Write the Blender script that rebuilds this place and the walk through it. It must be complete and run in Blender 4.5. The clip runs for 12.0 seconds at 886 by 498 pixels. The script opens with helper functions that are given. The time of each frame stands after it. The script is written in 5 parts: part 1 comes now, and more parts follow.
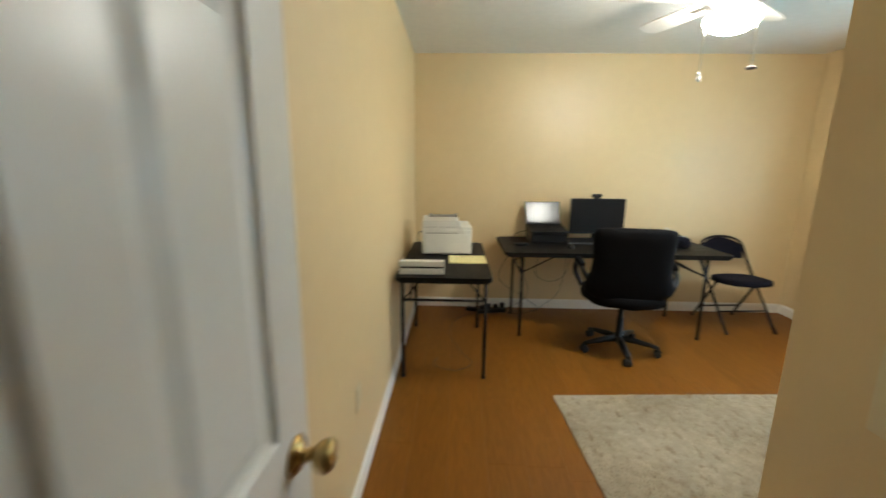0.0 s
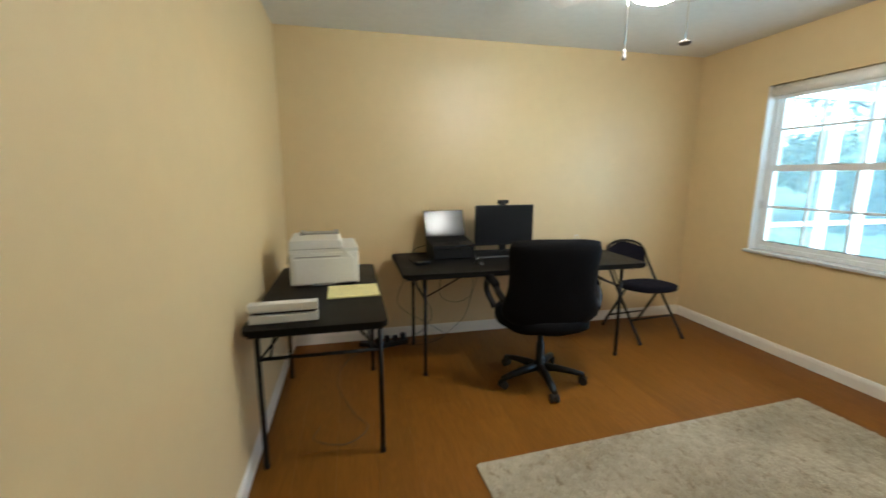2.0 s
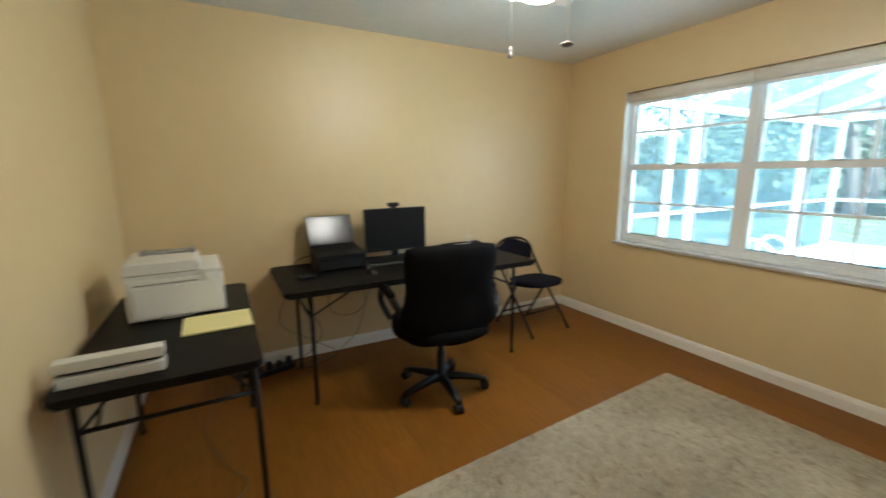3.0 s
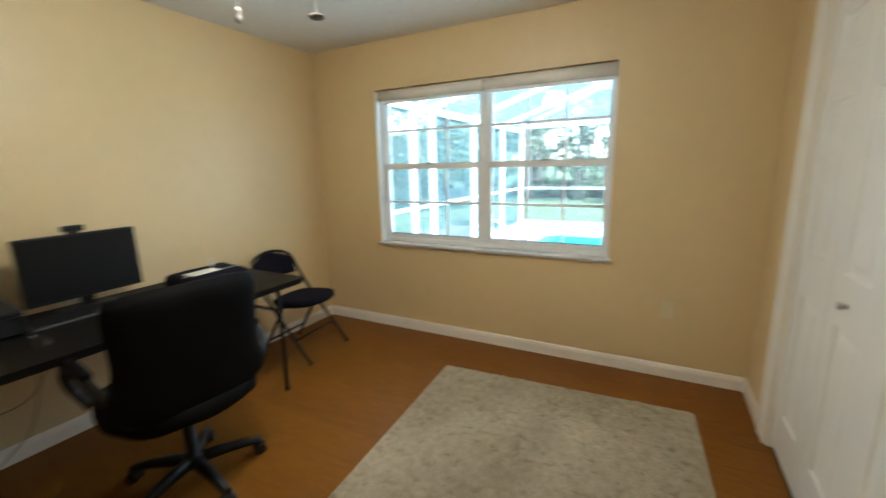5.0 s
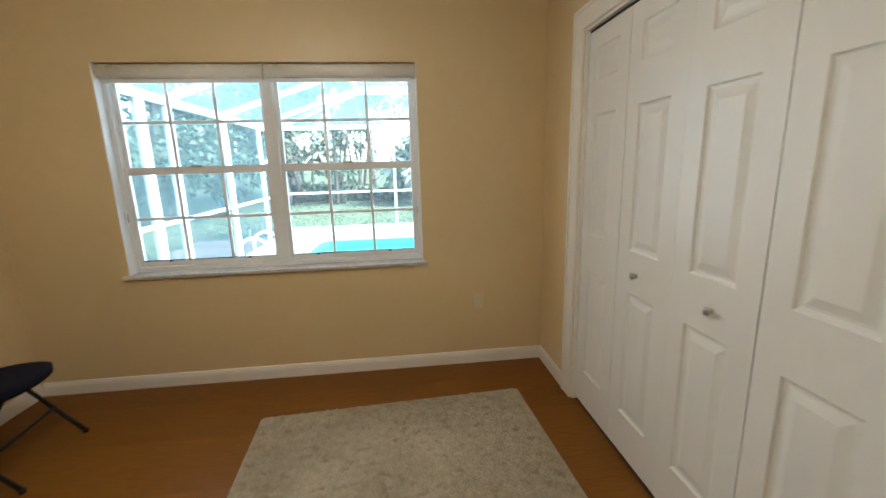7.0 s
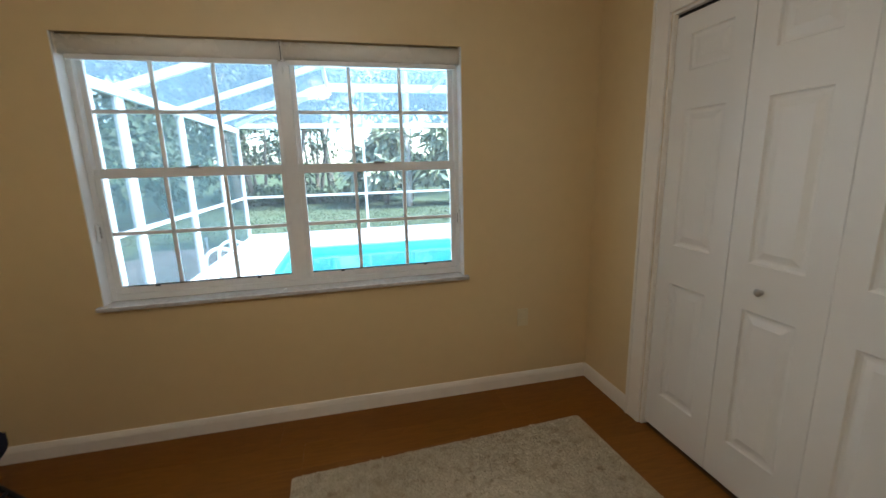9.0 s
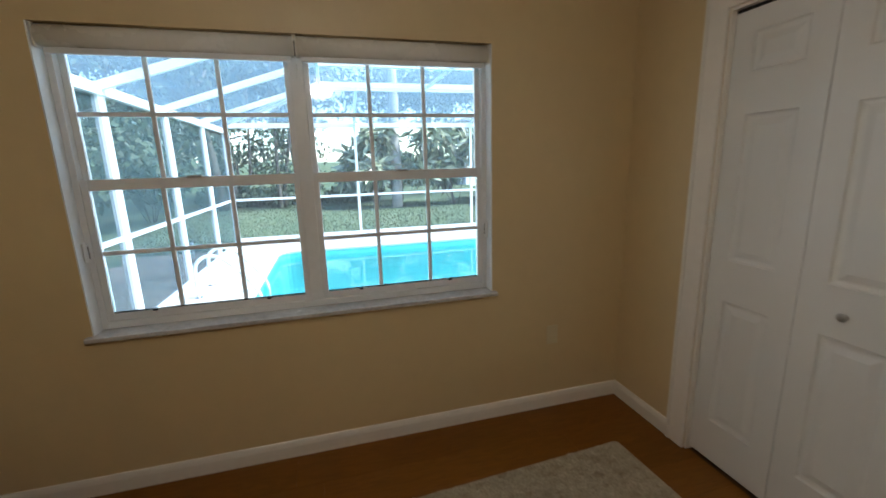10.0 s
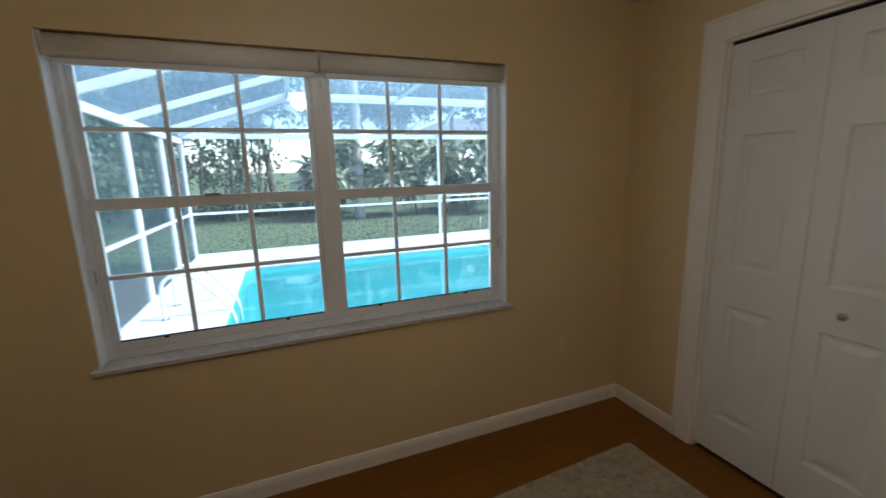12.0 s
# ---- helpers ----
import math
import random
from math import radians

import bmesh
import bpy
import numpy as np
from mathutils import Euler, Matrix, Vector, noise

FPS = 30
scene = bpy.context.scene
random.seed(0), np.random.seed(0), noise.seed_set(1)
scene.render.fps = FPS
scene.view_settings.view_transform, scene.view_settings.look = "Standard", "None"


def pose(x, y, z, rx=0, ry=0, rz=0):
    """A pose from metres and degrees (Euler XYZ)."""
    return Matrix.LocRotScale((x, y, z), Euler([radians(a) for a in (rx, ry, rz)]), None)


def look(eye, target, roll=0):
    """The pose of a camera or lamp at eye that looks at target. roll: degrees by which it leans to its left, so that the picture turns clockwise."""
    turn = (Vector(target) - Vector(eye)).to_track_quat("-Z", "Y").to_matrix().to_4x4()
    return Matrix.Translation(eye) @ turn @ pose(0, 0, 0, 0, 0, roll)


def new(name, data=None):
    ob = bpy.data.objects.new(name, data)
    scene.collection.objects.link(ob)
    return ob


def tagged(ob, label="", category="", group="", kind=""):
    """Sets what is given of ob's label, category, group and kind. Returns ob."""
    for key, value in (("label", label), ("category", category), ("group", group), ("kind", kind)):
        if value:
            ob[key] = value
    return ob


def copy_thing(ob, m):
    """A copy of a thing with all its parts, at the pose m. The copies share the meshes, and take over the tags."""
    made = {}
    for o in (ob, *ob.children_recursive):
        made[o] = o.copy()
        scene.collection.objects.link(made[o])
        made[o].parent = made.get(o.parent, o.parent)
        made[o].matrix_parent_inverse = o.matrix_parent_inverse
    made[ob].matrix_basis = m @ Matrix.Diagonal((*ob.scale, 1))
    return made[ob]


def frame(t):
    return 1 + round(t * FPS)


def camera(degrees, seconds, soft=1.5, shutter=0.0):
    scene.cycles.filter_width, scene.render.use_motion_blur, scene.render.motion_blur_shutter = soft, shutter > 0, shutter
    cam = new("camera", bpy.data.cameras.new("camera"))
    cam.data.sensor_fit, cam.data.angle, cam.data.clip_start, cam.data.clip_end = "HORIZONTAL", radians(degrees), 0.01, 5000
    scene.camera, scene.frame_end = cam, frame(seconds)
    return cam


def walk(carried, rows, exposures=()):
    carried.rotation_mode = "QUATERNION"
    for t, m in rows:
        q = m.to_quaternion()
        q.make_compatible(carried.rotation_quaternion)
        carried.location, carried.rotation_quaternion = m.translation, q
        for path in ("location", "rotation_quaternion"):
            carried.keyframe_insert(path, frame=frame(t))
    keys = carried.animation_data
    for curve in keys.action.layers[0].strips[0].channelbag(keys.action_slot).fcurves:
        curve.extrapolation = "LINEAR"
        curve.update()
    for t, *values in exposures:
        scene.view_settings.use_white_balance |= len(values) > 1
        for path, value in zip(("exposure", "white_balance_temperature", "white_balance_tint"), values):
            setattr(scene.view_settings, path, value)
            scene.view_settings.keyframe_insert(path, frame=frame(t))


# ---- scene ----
cam = camera(95.2, 12.0, shutter=1.0)
PATH = [
    (0, (0.56, 0.624, 1.42), (0.5, 2.582, 1.019), 0.6),
    (0.5, (0.579, 0.828, 1.375), (0.738, 2.789, 1.012), 0.4),
    (1, (0.611, 1.036, 1.378), (0.854, 2.988, 1.019), 0.4),
    (1.5, (0.653, 1.174, 1.386), (0.943, 3.119, 1.023), 0.2),
    (2, (0.65, 1.314, 1.376), (1.089, 3.232, 1.019), 0.1),
    (2.5, (0.673, 1.439, 1.384), (1.373, 3.277, 1.025), -0.0),
    (3, (0.715, 1.517, 1.4), (1.653, 3.245, 1.031), -0.4),
    (5, (0.931, 1.831, 1.432), (2.667, 2.739, 1.032), -1.3),
    (5.5, (0.965, 1.92, 1.44), (2.837, 2.498, 1.034), -1.6),
    (6, (0.991, 2.012, 1.441), (2.932, 2.265, 1.032), -1.8),
    (6.5, (1.045, 2.111, 1.431), (3.002, 2.069, 1.018), -1.8),
    (8.5, (1.476, 2.634, 1.428), (3.403, 2.283, 1.024), -1.5),
    (9, (1.574, 2.735, 1.438), (3.483, 2.297, 1.032), -1.5),
    (9.5, (1.7, 2.813, 1.454), (3.596, 2.329, 1.04), -1.6),
    (10, (1.83, 2.903, 1.49), (3.72, 2.397, 1.076), -1.6),
    (10.5, (1.91, 2.987, 1.51), (3.799, 2.466, 1.109), -1.6),
    (11, (1.942, 3.108, 1.525), (3.826, 2.555, 1.141), -1.7),
    (11.5, (1.943, 3.195, 1.534), (3.811, 2.585, 1.159), -1.6),
    (12, (1.916, 3.216, 1.527), (3.747, 2.504, 1.155), -1.7),
]
SKY, SUN, LAMP, DAYLIGHT = 0.15, 3.3, 7.3, 1.5
EXPOSURES = [(0.0, 4.33, 6150, 7), (1.0, 4.14, 5950, 8), (2.0, 4.11, 6000, 8), (3.0, 3.91, 6100, 8), (5.0, 3.80, 6300, 9), (6.5, 3.66, 6600, 13), (8.5, 3.13, 6550, 16), (10.0, 2.57, 6550, 17), (12.0, 2.20, 6550, 18)]
walk(cam, [(t, look(eye, target, roll)) for t, eye, target, roll in PATH], EXPOSURES)

# ---- world, sun, exposure ----
world = bpy.data.worlds.new("world")
scene.world = world
world.use_nodes = True
wn, wl = world.node_tree.nodes, world.node_tree.links
sky = wn.new("ShaderNodeTexSky")
sky.sky_type, sky.sun_disc = "NISHITA", False
sky.sun_elevation, sky.sun_rotation = radians(48), radians(200)
sky.air_density, sky.dust_density, sky.ozone_density = 1.0, 1.0, 2.0
wn["Background"].inputs["Strength"].default_value = SKY
wl.new(sky.outputs[0], wn["Background"].inputs["Color"])
sun = new("sun", bpy.data.lights.new("sun", "SUN"))
sun.data.energy, sun.data.angle, sun.data.color = SUN, radians(12), (1.0, 0.98, 0.94)
sun.matrix_world = look((-10, -27, 32), (0, 0, 0))
# the sky's light in the window's opening
daylight = new("window_daylight", bpy.data.lights.new("window_daylight", "AREA"))
daylight.data.shape, daylight.data.size, daylight.data.size_y = "RECTANGLE", 1.85, 1.25
daylight.data.energy, daylight.data.color = DAYLIGHT, (0.84, 0.94, 1.0)
daylight.matrix_world = look((4.055, 3.03, 1.43), (0.0, 3.03, 1.35))


# ---- materials ----
def mat(name, base, rough=0.5, vary=0.12, scale=6.0, bump=0.0, bump_scale=80.0, metal=0.0, second=None, stretch=(1, 1, 1),
        spec=0.5, detail_mix=0.5, per_object=0.0, per_island=0.0):
    """A Principled material with variation at two scales and fine relief, in metres."""
    m = bpy.data.materials.new(name)
    m.use_nodes = True
    n, l = m.node_tree.nodes, m.node_tree.links
    p = n["Principled BSDF"]
    p.inputs["Roughness"].default_value, p.inputs["Metallic"].default_value = rough, metal
    p.inputs["Specular IOR Level"].default_value = spec
    co = n.new("ShaderNodeTexCoord")
    mp = n.new("ShaderNodeMapping")
    mp.inputs["Scale"].default_value = stretch
    l.new(co.outputs["Object"], mp.inputs["Vector"])
    big, fine = n.new("ShaderNodeTexNoise"), n.new("ShaderNodeTexNoise")
    big.inputs["Scale"].default_value, big.inputs["Detail"].default_value = scale * 0.35, 4
    fine.inputs["Scale"].default_value, fine.inputs["Detail"].default_value = scale * 4, 6
    both = n.new("ShaderNodeMix")
    both.inputs[0].default_value = detail_mix
    for node, slot in ((big, 2), (fine, 3)):
        l.new(mp.outputs[0], node.inputs["Vector"])
        l.new(node.outputs["Fac"], both.inputs[slot])
    ramp = n.new("ShaderNodeValToRGB")
    lo, hi = ramp.color_ramp.elements
    lo.position, hi.position = 0.3, 0.7
    dark = second or tuple(c * (1 - vary) for c in base)
    light = base if second else tuple(min(1.0, c * (1 + vary)) for c in base)
    lo.color, hi.color = (*dark, 1), (*light, 1)
    l.new(both.outputs[0], ramp.inputs[0])
    out = ramp.outputs[0]
    if per_object or per_island:
        src = n.new("ShaderNodeObjectInfo").outputs["Random"] if per_object else n.new("ShaderNodeNewGeometry").outputs["Random Per Island"]
        span = per_object or per_island
        rng = n.new("ShaderNodeMapRange")
        rng.inputs["To Min"].default_value, rng.inputs["To Max"].default_value = 1 - span, 1 + span
        hsv = n.new("ShaderNodeHueSaturation")
        l.new(src, rng.inputs["Value"])
        l.new(rng.outputs[0], hsv.inputs["Value"])
        l.new(out, hsv.inputs["Color"])
        out = hsv.outputs[0]
    l.new(out, p.inputs["Base Color"])
    rr = n.new("ShaderNodeMapRange")
    rr.inputs["To Min"].default_value, rr.inputs["To Max"].default_value = max(0.02, rough - 0.08), min(1, rough + 0.08)
    l.new(big.outputs["Fac"], rr.inputs["Value"])
    l.new(rr.outputs[0], p.inputs["Roughness"])
    if bump:
        tex, b = n.new("ShaderNodeTexNoise"), n.new("ShaderNodeBump")
        tex.inputs["Scale"].default_value, tex.inputs["Detail"].default_value = bump_scale, 5
        b.inputs["Strength"].default_value, b.inputs["Distance"].default_value = bump, 0.004
        l.new(mp.outputs[0], tex.inputs["Vector"])
        l.new(tex.outputs["Fac"], b.inputs["Height"])
        l.new(b.outputs[0], p.inputs["Normal"])
    return m


def wood_floor(name):
    """Laminate planks: long grain along y with cathedral figure, and a tone of its own for each plank."""
    m = bpy.data.materials.new(name)
    m.use_nodes = True
    n, l = m.node_tree.nodes, m.node_tree.links
    p = n["Principled BSDF"]
    co, info = n.new("ShaderNodeTexCoord"), n.new("ShaderNodeObjectInfo")
    shift = n.new("ShaderNodeVectorMath")
    shift.operation = "MULTIPLY_ADD"
    shift.inputs[1].default_value = (1, 1, 1)
    comb = n.new("ShaderNodeCombineXYZ")
    mul = n.new("ShaderNodeMath")
    mul.operation = "MULTIPLY"
    mul.inputs[1].default_value = 37.0
    l.new(info.outputs["Random"], mul.inputs[0])
    for i in range(3):
        l.new(mul.outputs[0], comb.inputs[i])
    l.new(co.outputs["Object"], shift.inputs[0])
    l.new(comb.outputs[0], shift.inputs[2])
    mp = n.new("ShaderNodeMapping")
    mp.inputs["Scale"].default_value = (9.0, 0.9, 1)
    l.new(shift.outputs[0], mp.inputs["Vector"])
    fig = n.new("ShaderNodeTexNoise")
    fig.inputs["Scale"].default_value, fig.inputs["Detail"].default_value, fig.inputs["Distortion"].default_value = 1.6, 3, 1.2
    l.new(mp.outputs[0], fig.inputs["Vector"])
    ring = n.new("ShaderNodeMath")
    ring.operation = "MULTIPLY"
    ring.inputs[1].default_value = 46.0
    sine = n.new("ShaderNodeMath")
    sine.operation = "SINE"
    l.new(fig.outputs["Fac"], ring.inputs[0])
    l.new(ring.outputs[0], sine.inputs[0])
    mp2 = n.new("ShaderNodeMapping")
    mp2.inputs["Scale"].default_value = (150.0, 9.0, 1)
    l.new(shift.outputs[0], mp2.inputs["Vector"])
    fine = n.new("ShaderNodeTexNoise")
    fine.inputs["Scale"].default_value, fine.inputs["Detail"].default_value = 1.0, 4
    l.new(mp2.outputs[0], fine.inputs["Vector"])
    mixf = n.new("ShaderNodeMath")
    mixf.operation = "MULTIPLY_ADD"
    mixf.inputs[1].default_value = 0.16
    l.new(sine.outputs[0], mixf.inputs[0])
    l.new(fine.outputs["Fac"], mixf.inputs[2])
    ramp = n.new("ShaderNodeValToRGB")
    lo, hi = ramp.color_ramp.elements
    lo.position, hi.position = 0.05, 0.95
    lo.color, hi.color = (0.168, 0.061, 0.007, 1), (0.24, 0.091, 0.011, 1)
    l.new(mixf.outputs[0], ramp.inputs[0])
    rng = n.new("ShaderNodeMapRange")
    rng.inputs["To Min"].default_value, rng.inputs["To Max"].default_value = 0.95, 1.05
    hsv = n.new("ShaderNodeHueSaturation")
    l.new(info.outputs["Random"], rng.inputs["Value"])
    l.new(rng.outputs[0], hsv.inputs["Value"])
    l.new(ramp.outputs[0], hsv.inputs["Color"])
    l.new(hsv.outputs[0], p.inputs["Base Color"])
    p.inputs["Roughness"].default_value, p.inputs["Specular IOR Level"].default_value = 0.42, 0.22
    b = n.new("ShaderNodeBump")
    b.inputs["Strength"].default_value, b.inputs["Distance"].default_value = 0.12, 0.001
    l.new(fine.outputs["Fac"], b.inputs["Height"])
    l.new(b.outputs[0], p.inputs["Normal"])
    return m


def clear(name, tint, gloss_rough=0.02, ior=1.45, body=None, cover=0.0, lets_light=False):
    """A thin see-through sheet: tinted transparency, Fresnel gloss, and a share of solid body (threads or painted
    haze).
    """
    m = bpy.data.materials.new(name)
    m.use_nodes = True
    n, l = m.node_tree.nodes, m.node_tree.links
    n.remove(n["Principled BSDF"])
    out = n["Material Output"]
    tr, gl, fr, mx = (n.new("ShaderNode" + k) for k in ("BsdfTransparent", "BsdfGlossy", "Fresnel", "MixShader"))
    tr.inputs["Color"].default_value = (*tint, 1)
    gl.inputs["Roughness"].default_value = gloss_rough
    fr.inputs["IOR"].default_value = ior
    l.new(fr.outputs[0], mx.inputs[0])
    l.new(tr.outputs[0], mx.inputs[1])
    l.new(gl.outputs[0], mx.inputs[2])
    last = mx
    if body:
        df, m2, tex = n.new("ShaderNodeBsdfTranslucent" if lets_light else "ShaderNodeBsdfDiffuse"), n.new("ShaderNodeMixShader"), n.new("ShaderNodeTexNoise")
        tex.inputs["Scale"].default_value, tex.inputs["Detail"].default_value = 3.0, 6
        rng = n.new("ShaderNodeMapRange")
        rng.inputs["To Min"].default_value, rng.inputs["To Max"].default_value = cover * 0.7, cover * 1.3
        l.new(tex.outputs["Fac"], rng.inputs["Value"])
        df.inputs["Color"].default_value = (*body, 1)
        l.new(rng.outputs[0], m2.inputs[0])
        l.new((mx if ior > 1.01 else tr).outputs[0], m2.inputs[1])
        l.new(df.outputs[0], m2.inputs[2])
        last = m2
    l.new(last.outputs[0], out.inputs["Surface"])
    return m


def glow(name, color, strength):
    m = bpy.data.materials.new(name)
    m.use_nodes = True
    p = m.node_tree.nodes["Principled BSDF"]
    p.inputs["Base Color"].default_value = (0.9, 0.88, 0.82, 1)
    p.inputs["Roughness"].default_value = 0.3
    p.inputs["Emission Color"].default_value = (*color, 1)
    p.inputs["Emission Strength"].default_value = strength
    return m


PAINT = mat("wall_paint", (0.717, 0.55, 0.303), 0.42, 0.03, 3.0, 0.10, 140.0, spec=0.85)
CEIL = mat("ceiling_texture", (0.74, 0.73, 0.70), 0.9, 0.05, 4.0, 0.8, 45.0)
TRIM = mat("trim_paint", (0.86, 0.81, 0.73), 0.38, 0.03, 5.0, 0.08, 120.0)
DOORW = mat("door_paint", (0.765, 0.744, 0.695), 0.30, 0.012, 2.0, 0.03, 90.0)
FLOOR = wood_floor("laminate_floor")
UNDER = mat("underlay", (0.10, 0.05, 0.02), 0.8)
VINYL = mat("window_vinyl", (0.82, 0.83, 0.83), 0.35, 0.04, 8.0)
MARBLE = mat("marble_sill", (0.72, 0.71, 0.69), 0.25, 0.1, 9.0, second=(0.42, 0.41, 0.41))
BLIND = mat("blind_fabric", (0.82, 0.79, 0.72), 0.27, 0.03, 10.0, 0.15, 400.0)
# the faint whitish body imitates glare from the bright outdoors on the panes
GLASS = clear("window_glass", (0.89, 0.98, 0.995), body=(0.75, 0.80, 0.84), cover=0.014, lets_light=True)
BRASS = mat("aged_brass", (0.52, 0.36, 0.14), 0.28, 0.25, 30.0, metal=1.0)
NICKEL = mat("brushed_nickel", (0.55, 0.53, 0.50), 0.3, 0.15, 40.0, metal=1.0)
CHROME = mat("polished_steel", (0.78, 0.78, 0.78), 0.15, 0.05, 20.0, metal=1.0)
PLATE = mat("switch_plate", (0.72, 0.62, 0.42), 0.4, 0.03, 20.0)
BLACKTOP = mat("black_tabletop", (0.005, 0.0045, 0.004), 0.5, 0.25, 25.0, 0.35, 260.0, spec=0.14)
BLACKMETAL = mat("black_steel", (0.007, 0.0065, 0.006), 0.45, 0.25, 30.0, 0.1, 200.0, spec=0.3)
BLACKFAB = mat("black_fabric", (0.008, 0.0075, 0.014), 0.9, 0.3, 40.0, 0.8, 500.0, spec=0.15)
LEATHER = mat("black_leatherette", (0.0028, 0.0026, 0.0034), 0.7, 0.3, 25.0, 0.5, 160.0, spec=0.09)
PLASTIC = mat("black_plastic", (0.007, 0.007, 0.0075), 0.45, 0.25, 30.0, 0.15, 300.0, spec=0.3)
SCREEN = mat("dark_screen", (0.006, 0.006, 0.007), 0.45, 0.1, 10.0, spec=0.2)
LAPSCREEN = mat("laptop_screen", (0.03, 0.03, 0.03), 0.21, 0.05, 10.0, spec=0.38)
WHITEPL = mat("white_plastic", (0.72, 0.71, 0.67), 0.42, 0.04, 12.0, 0.06, 300.0)
GREYPL = mat("grey_plastic", (0.30, 0.29, 0.27), 0.45, 0.08, 20.0)
SILVER = mat("silver_keys", (0.55, 0.56, 0.57), 0.4, 0.08, 40.0)
KEYCASE = mat("grey_keyboard_case", (0.06, 0.06, 0.06), 0.4, 0.1, 40.0)
YELLOW = mat("yellow_paper", (0.86, 0.78, 0.36), 0.8, 0.04, 14.0, 0.05, 300.0)
PAPER = mat("white_paper", (0.78, 0.76, 0.70), 0.8, 0.05, 30.0)
RUGM = mat("rug_pile", (0.56, 0.482, 0.355), 0.95, 0.2, 6.0, 0.3, 120.0, second=(0.35, 0.288, 0.195), per_island=0.06, detail_mix=0.5, spec=0.1)
RUBBER = mat("rubber", (0.008, 0.008, 0.008), 0.7, 0.2, 40.0)
LAMPG = glow("lit_frosted_glass", (1.0, 0.945, 0.83), LAMP)
FANW = mat("fan_blade_white", (0.62, 0.60, 0.56), 0.5, 0.05, 12.0)
STUCCO = mat("stucco", (0.66, 0.62, 0.54), 0.9, 0.08, 4.0, 0.7, 60.0)
SHINGLE = mat("shingle", (0.17, 0.16, 0.16), 0.9, 0.25, 9.0, 0.7, 40.0)
ALU = mat("white_aluminium", (0.84, 0.85, 0.86), 0.4, 0.04, 5.0)
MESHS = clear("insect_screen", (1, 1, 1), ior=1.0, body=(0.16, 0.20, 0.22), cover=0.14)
# bluish haze of the slanting view is put into this body colour and cover
SIDEMESH = clear("side_screen_hazed", (1, 1, 1), ior=1.0, body=(0.062, 0.108, 0.122), cover=0.60)
# pale overhead haze is painted in as a translucent bluish body
ROOFMESH = clear("roof_screen", (1, 1, 1), ior=1.0, body=(0.09, 0.15, 0.19), cover=0.66, lets_light=True)
DECK = mat("pool_deck", (0.70, 0.67, 0.60), 0.8, 0.06, 3.0, 0.4, 90.0)
COPING = mat("pool_coping", (0.74, 0.72, 0.66), 0.7, 0.08, 8.0, 0.3, 60.0, per_object=0.04)
POOLW = mat("pool_plaster", (0.07, 0.58, 0.62), 0.6, 0.08, 1.5)
GRASS = mat("lawn", (0.034, 0.076, 0.040), 0.95, 0.2, 3.0, 1.0, 60.0, second=(0.088, 0.100, 0.062), spec=0.1, detail_mix=0.6)
BLADES = mat("grass_blades", (0.045, 0.088, 0.046), 0.8, 0.25, 1.2, second=(0.100, 0.108, 0.066), per_island=0.18)
SOIL = mat("bare_soil", (0.44, 0.33, 0.26), 0.95, 0.2, 3.0, 0.9, 50.0, second=(0.27, 0.20, 0.155))
BARK = mat("bark", (0.12, 0.10, 0.085), 0.9, 0.3, 9.0, 1.0, 40.0, stretch=(3, 3, 0.6))
PALMBARK = mat("palm_bark", (0.36, 0.34, 0.31), 0.9, 0.15, 9.0, 0.9, 30.0, stretch=(1, 1, 4))
LEAF = mat("tree_leaves", (0.042, 0.070, 0.036), 0.6, 0.3, 3.0, per_island=0.35)
BIGLEAF = mat("broad_leaves", (0.26, 0.29, 0.20), 0.28, 0.25, 4.0, per_island=0.65)
NWALL = mat("far_house_wall", (0.62, 0.63, 0.62), 0.85, 0.05, 2.0, 0.3, 30.0)
DARKGL = mat("far_window_glass", (0.05, 0.06, 0.07), 0.1, 0.1, 3.0)


def water_material():
    m = clear("pool_water", (0.72, 0.95, 0.98), 0.03, 1.33)
    n, l = m.node_tree.nodes, m.node_tree.links
    tex, b = n.new("ShaderNodeTexNoise"), n.new("ShaderNodeBump")
    tex.inputs["Scale"].default_value, tex.inputs["Detail"].default_value = 2.2, 3
    b.inputs["Strength"].default_value, b.inputs["Distance"].default_value = 0.10, 0.05
    co = n.new("ShaderNodeTexCoord")
    l.new(co.outputs["Object"], tex.inputs["Vector"])
    l.new(tex.outputs["Fac"], b.inputs["Height"])
    l.new(b.outputs[0], n["Glossy BSDF"].inputs["Normal"])
    return m


WATER = water_material()


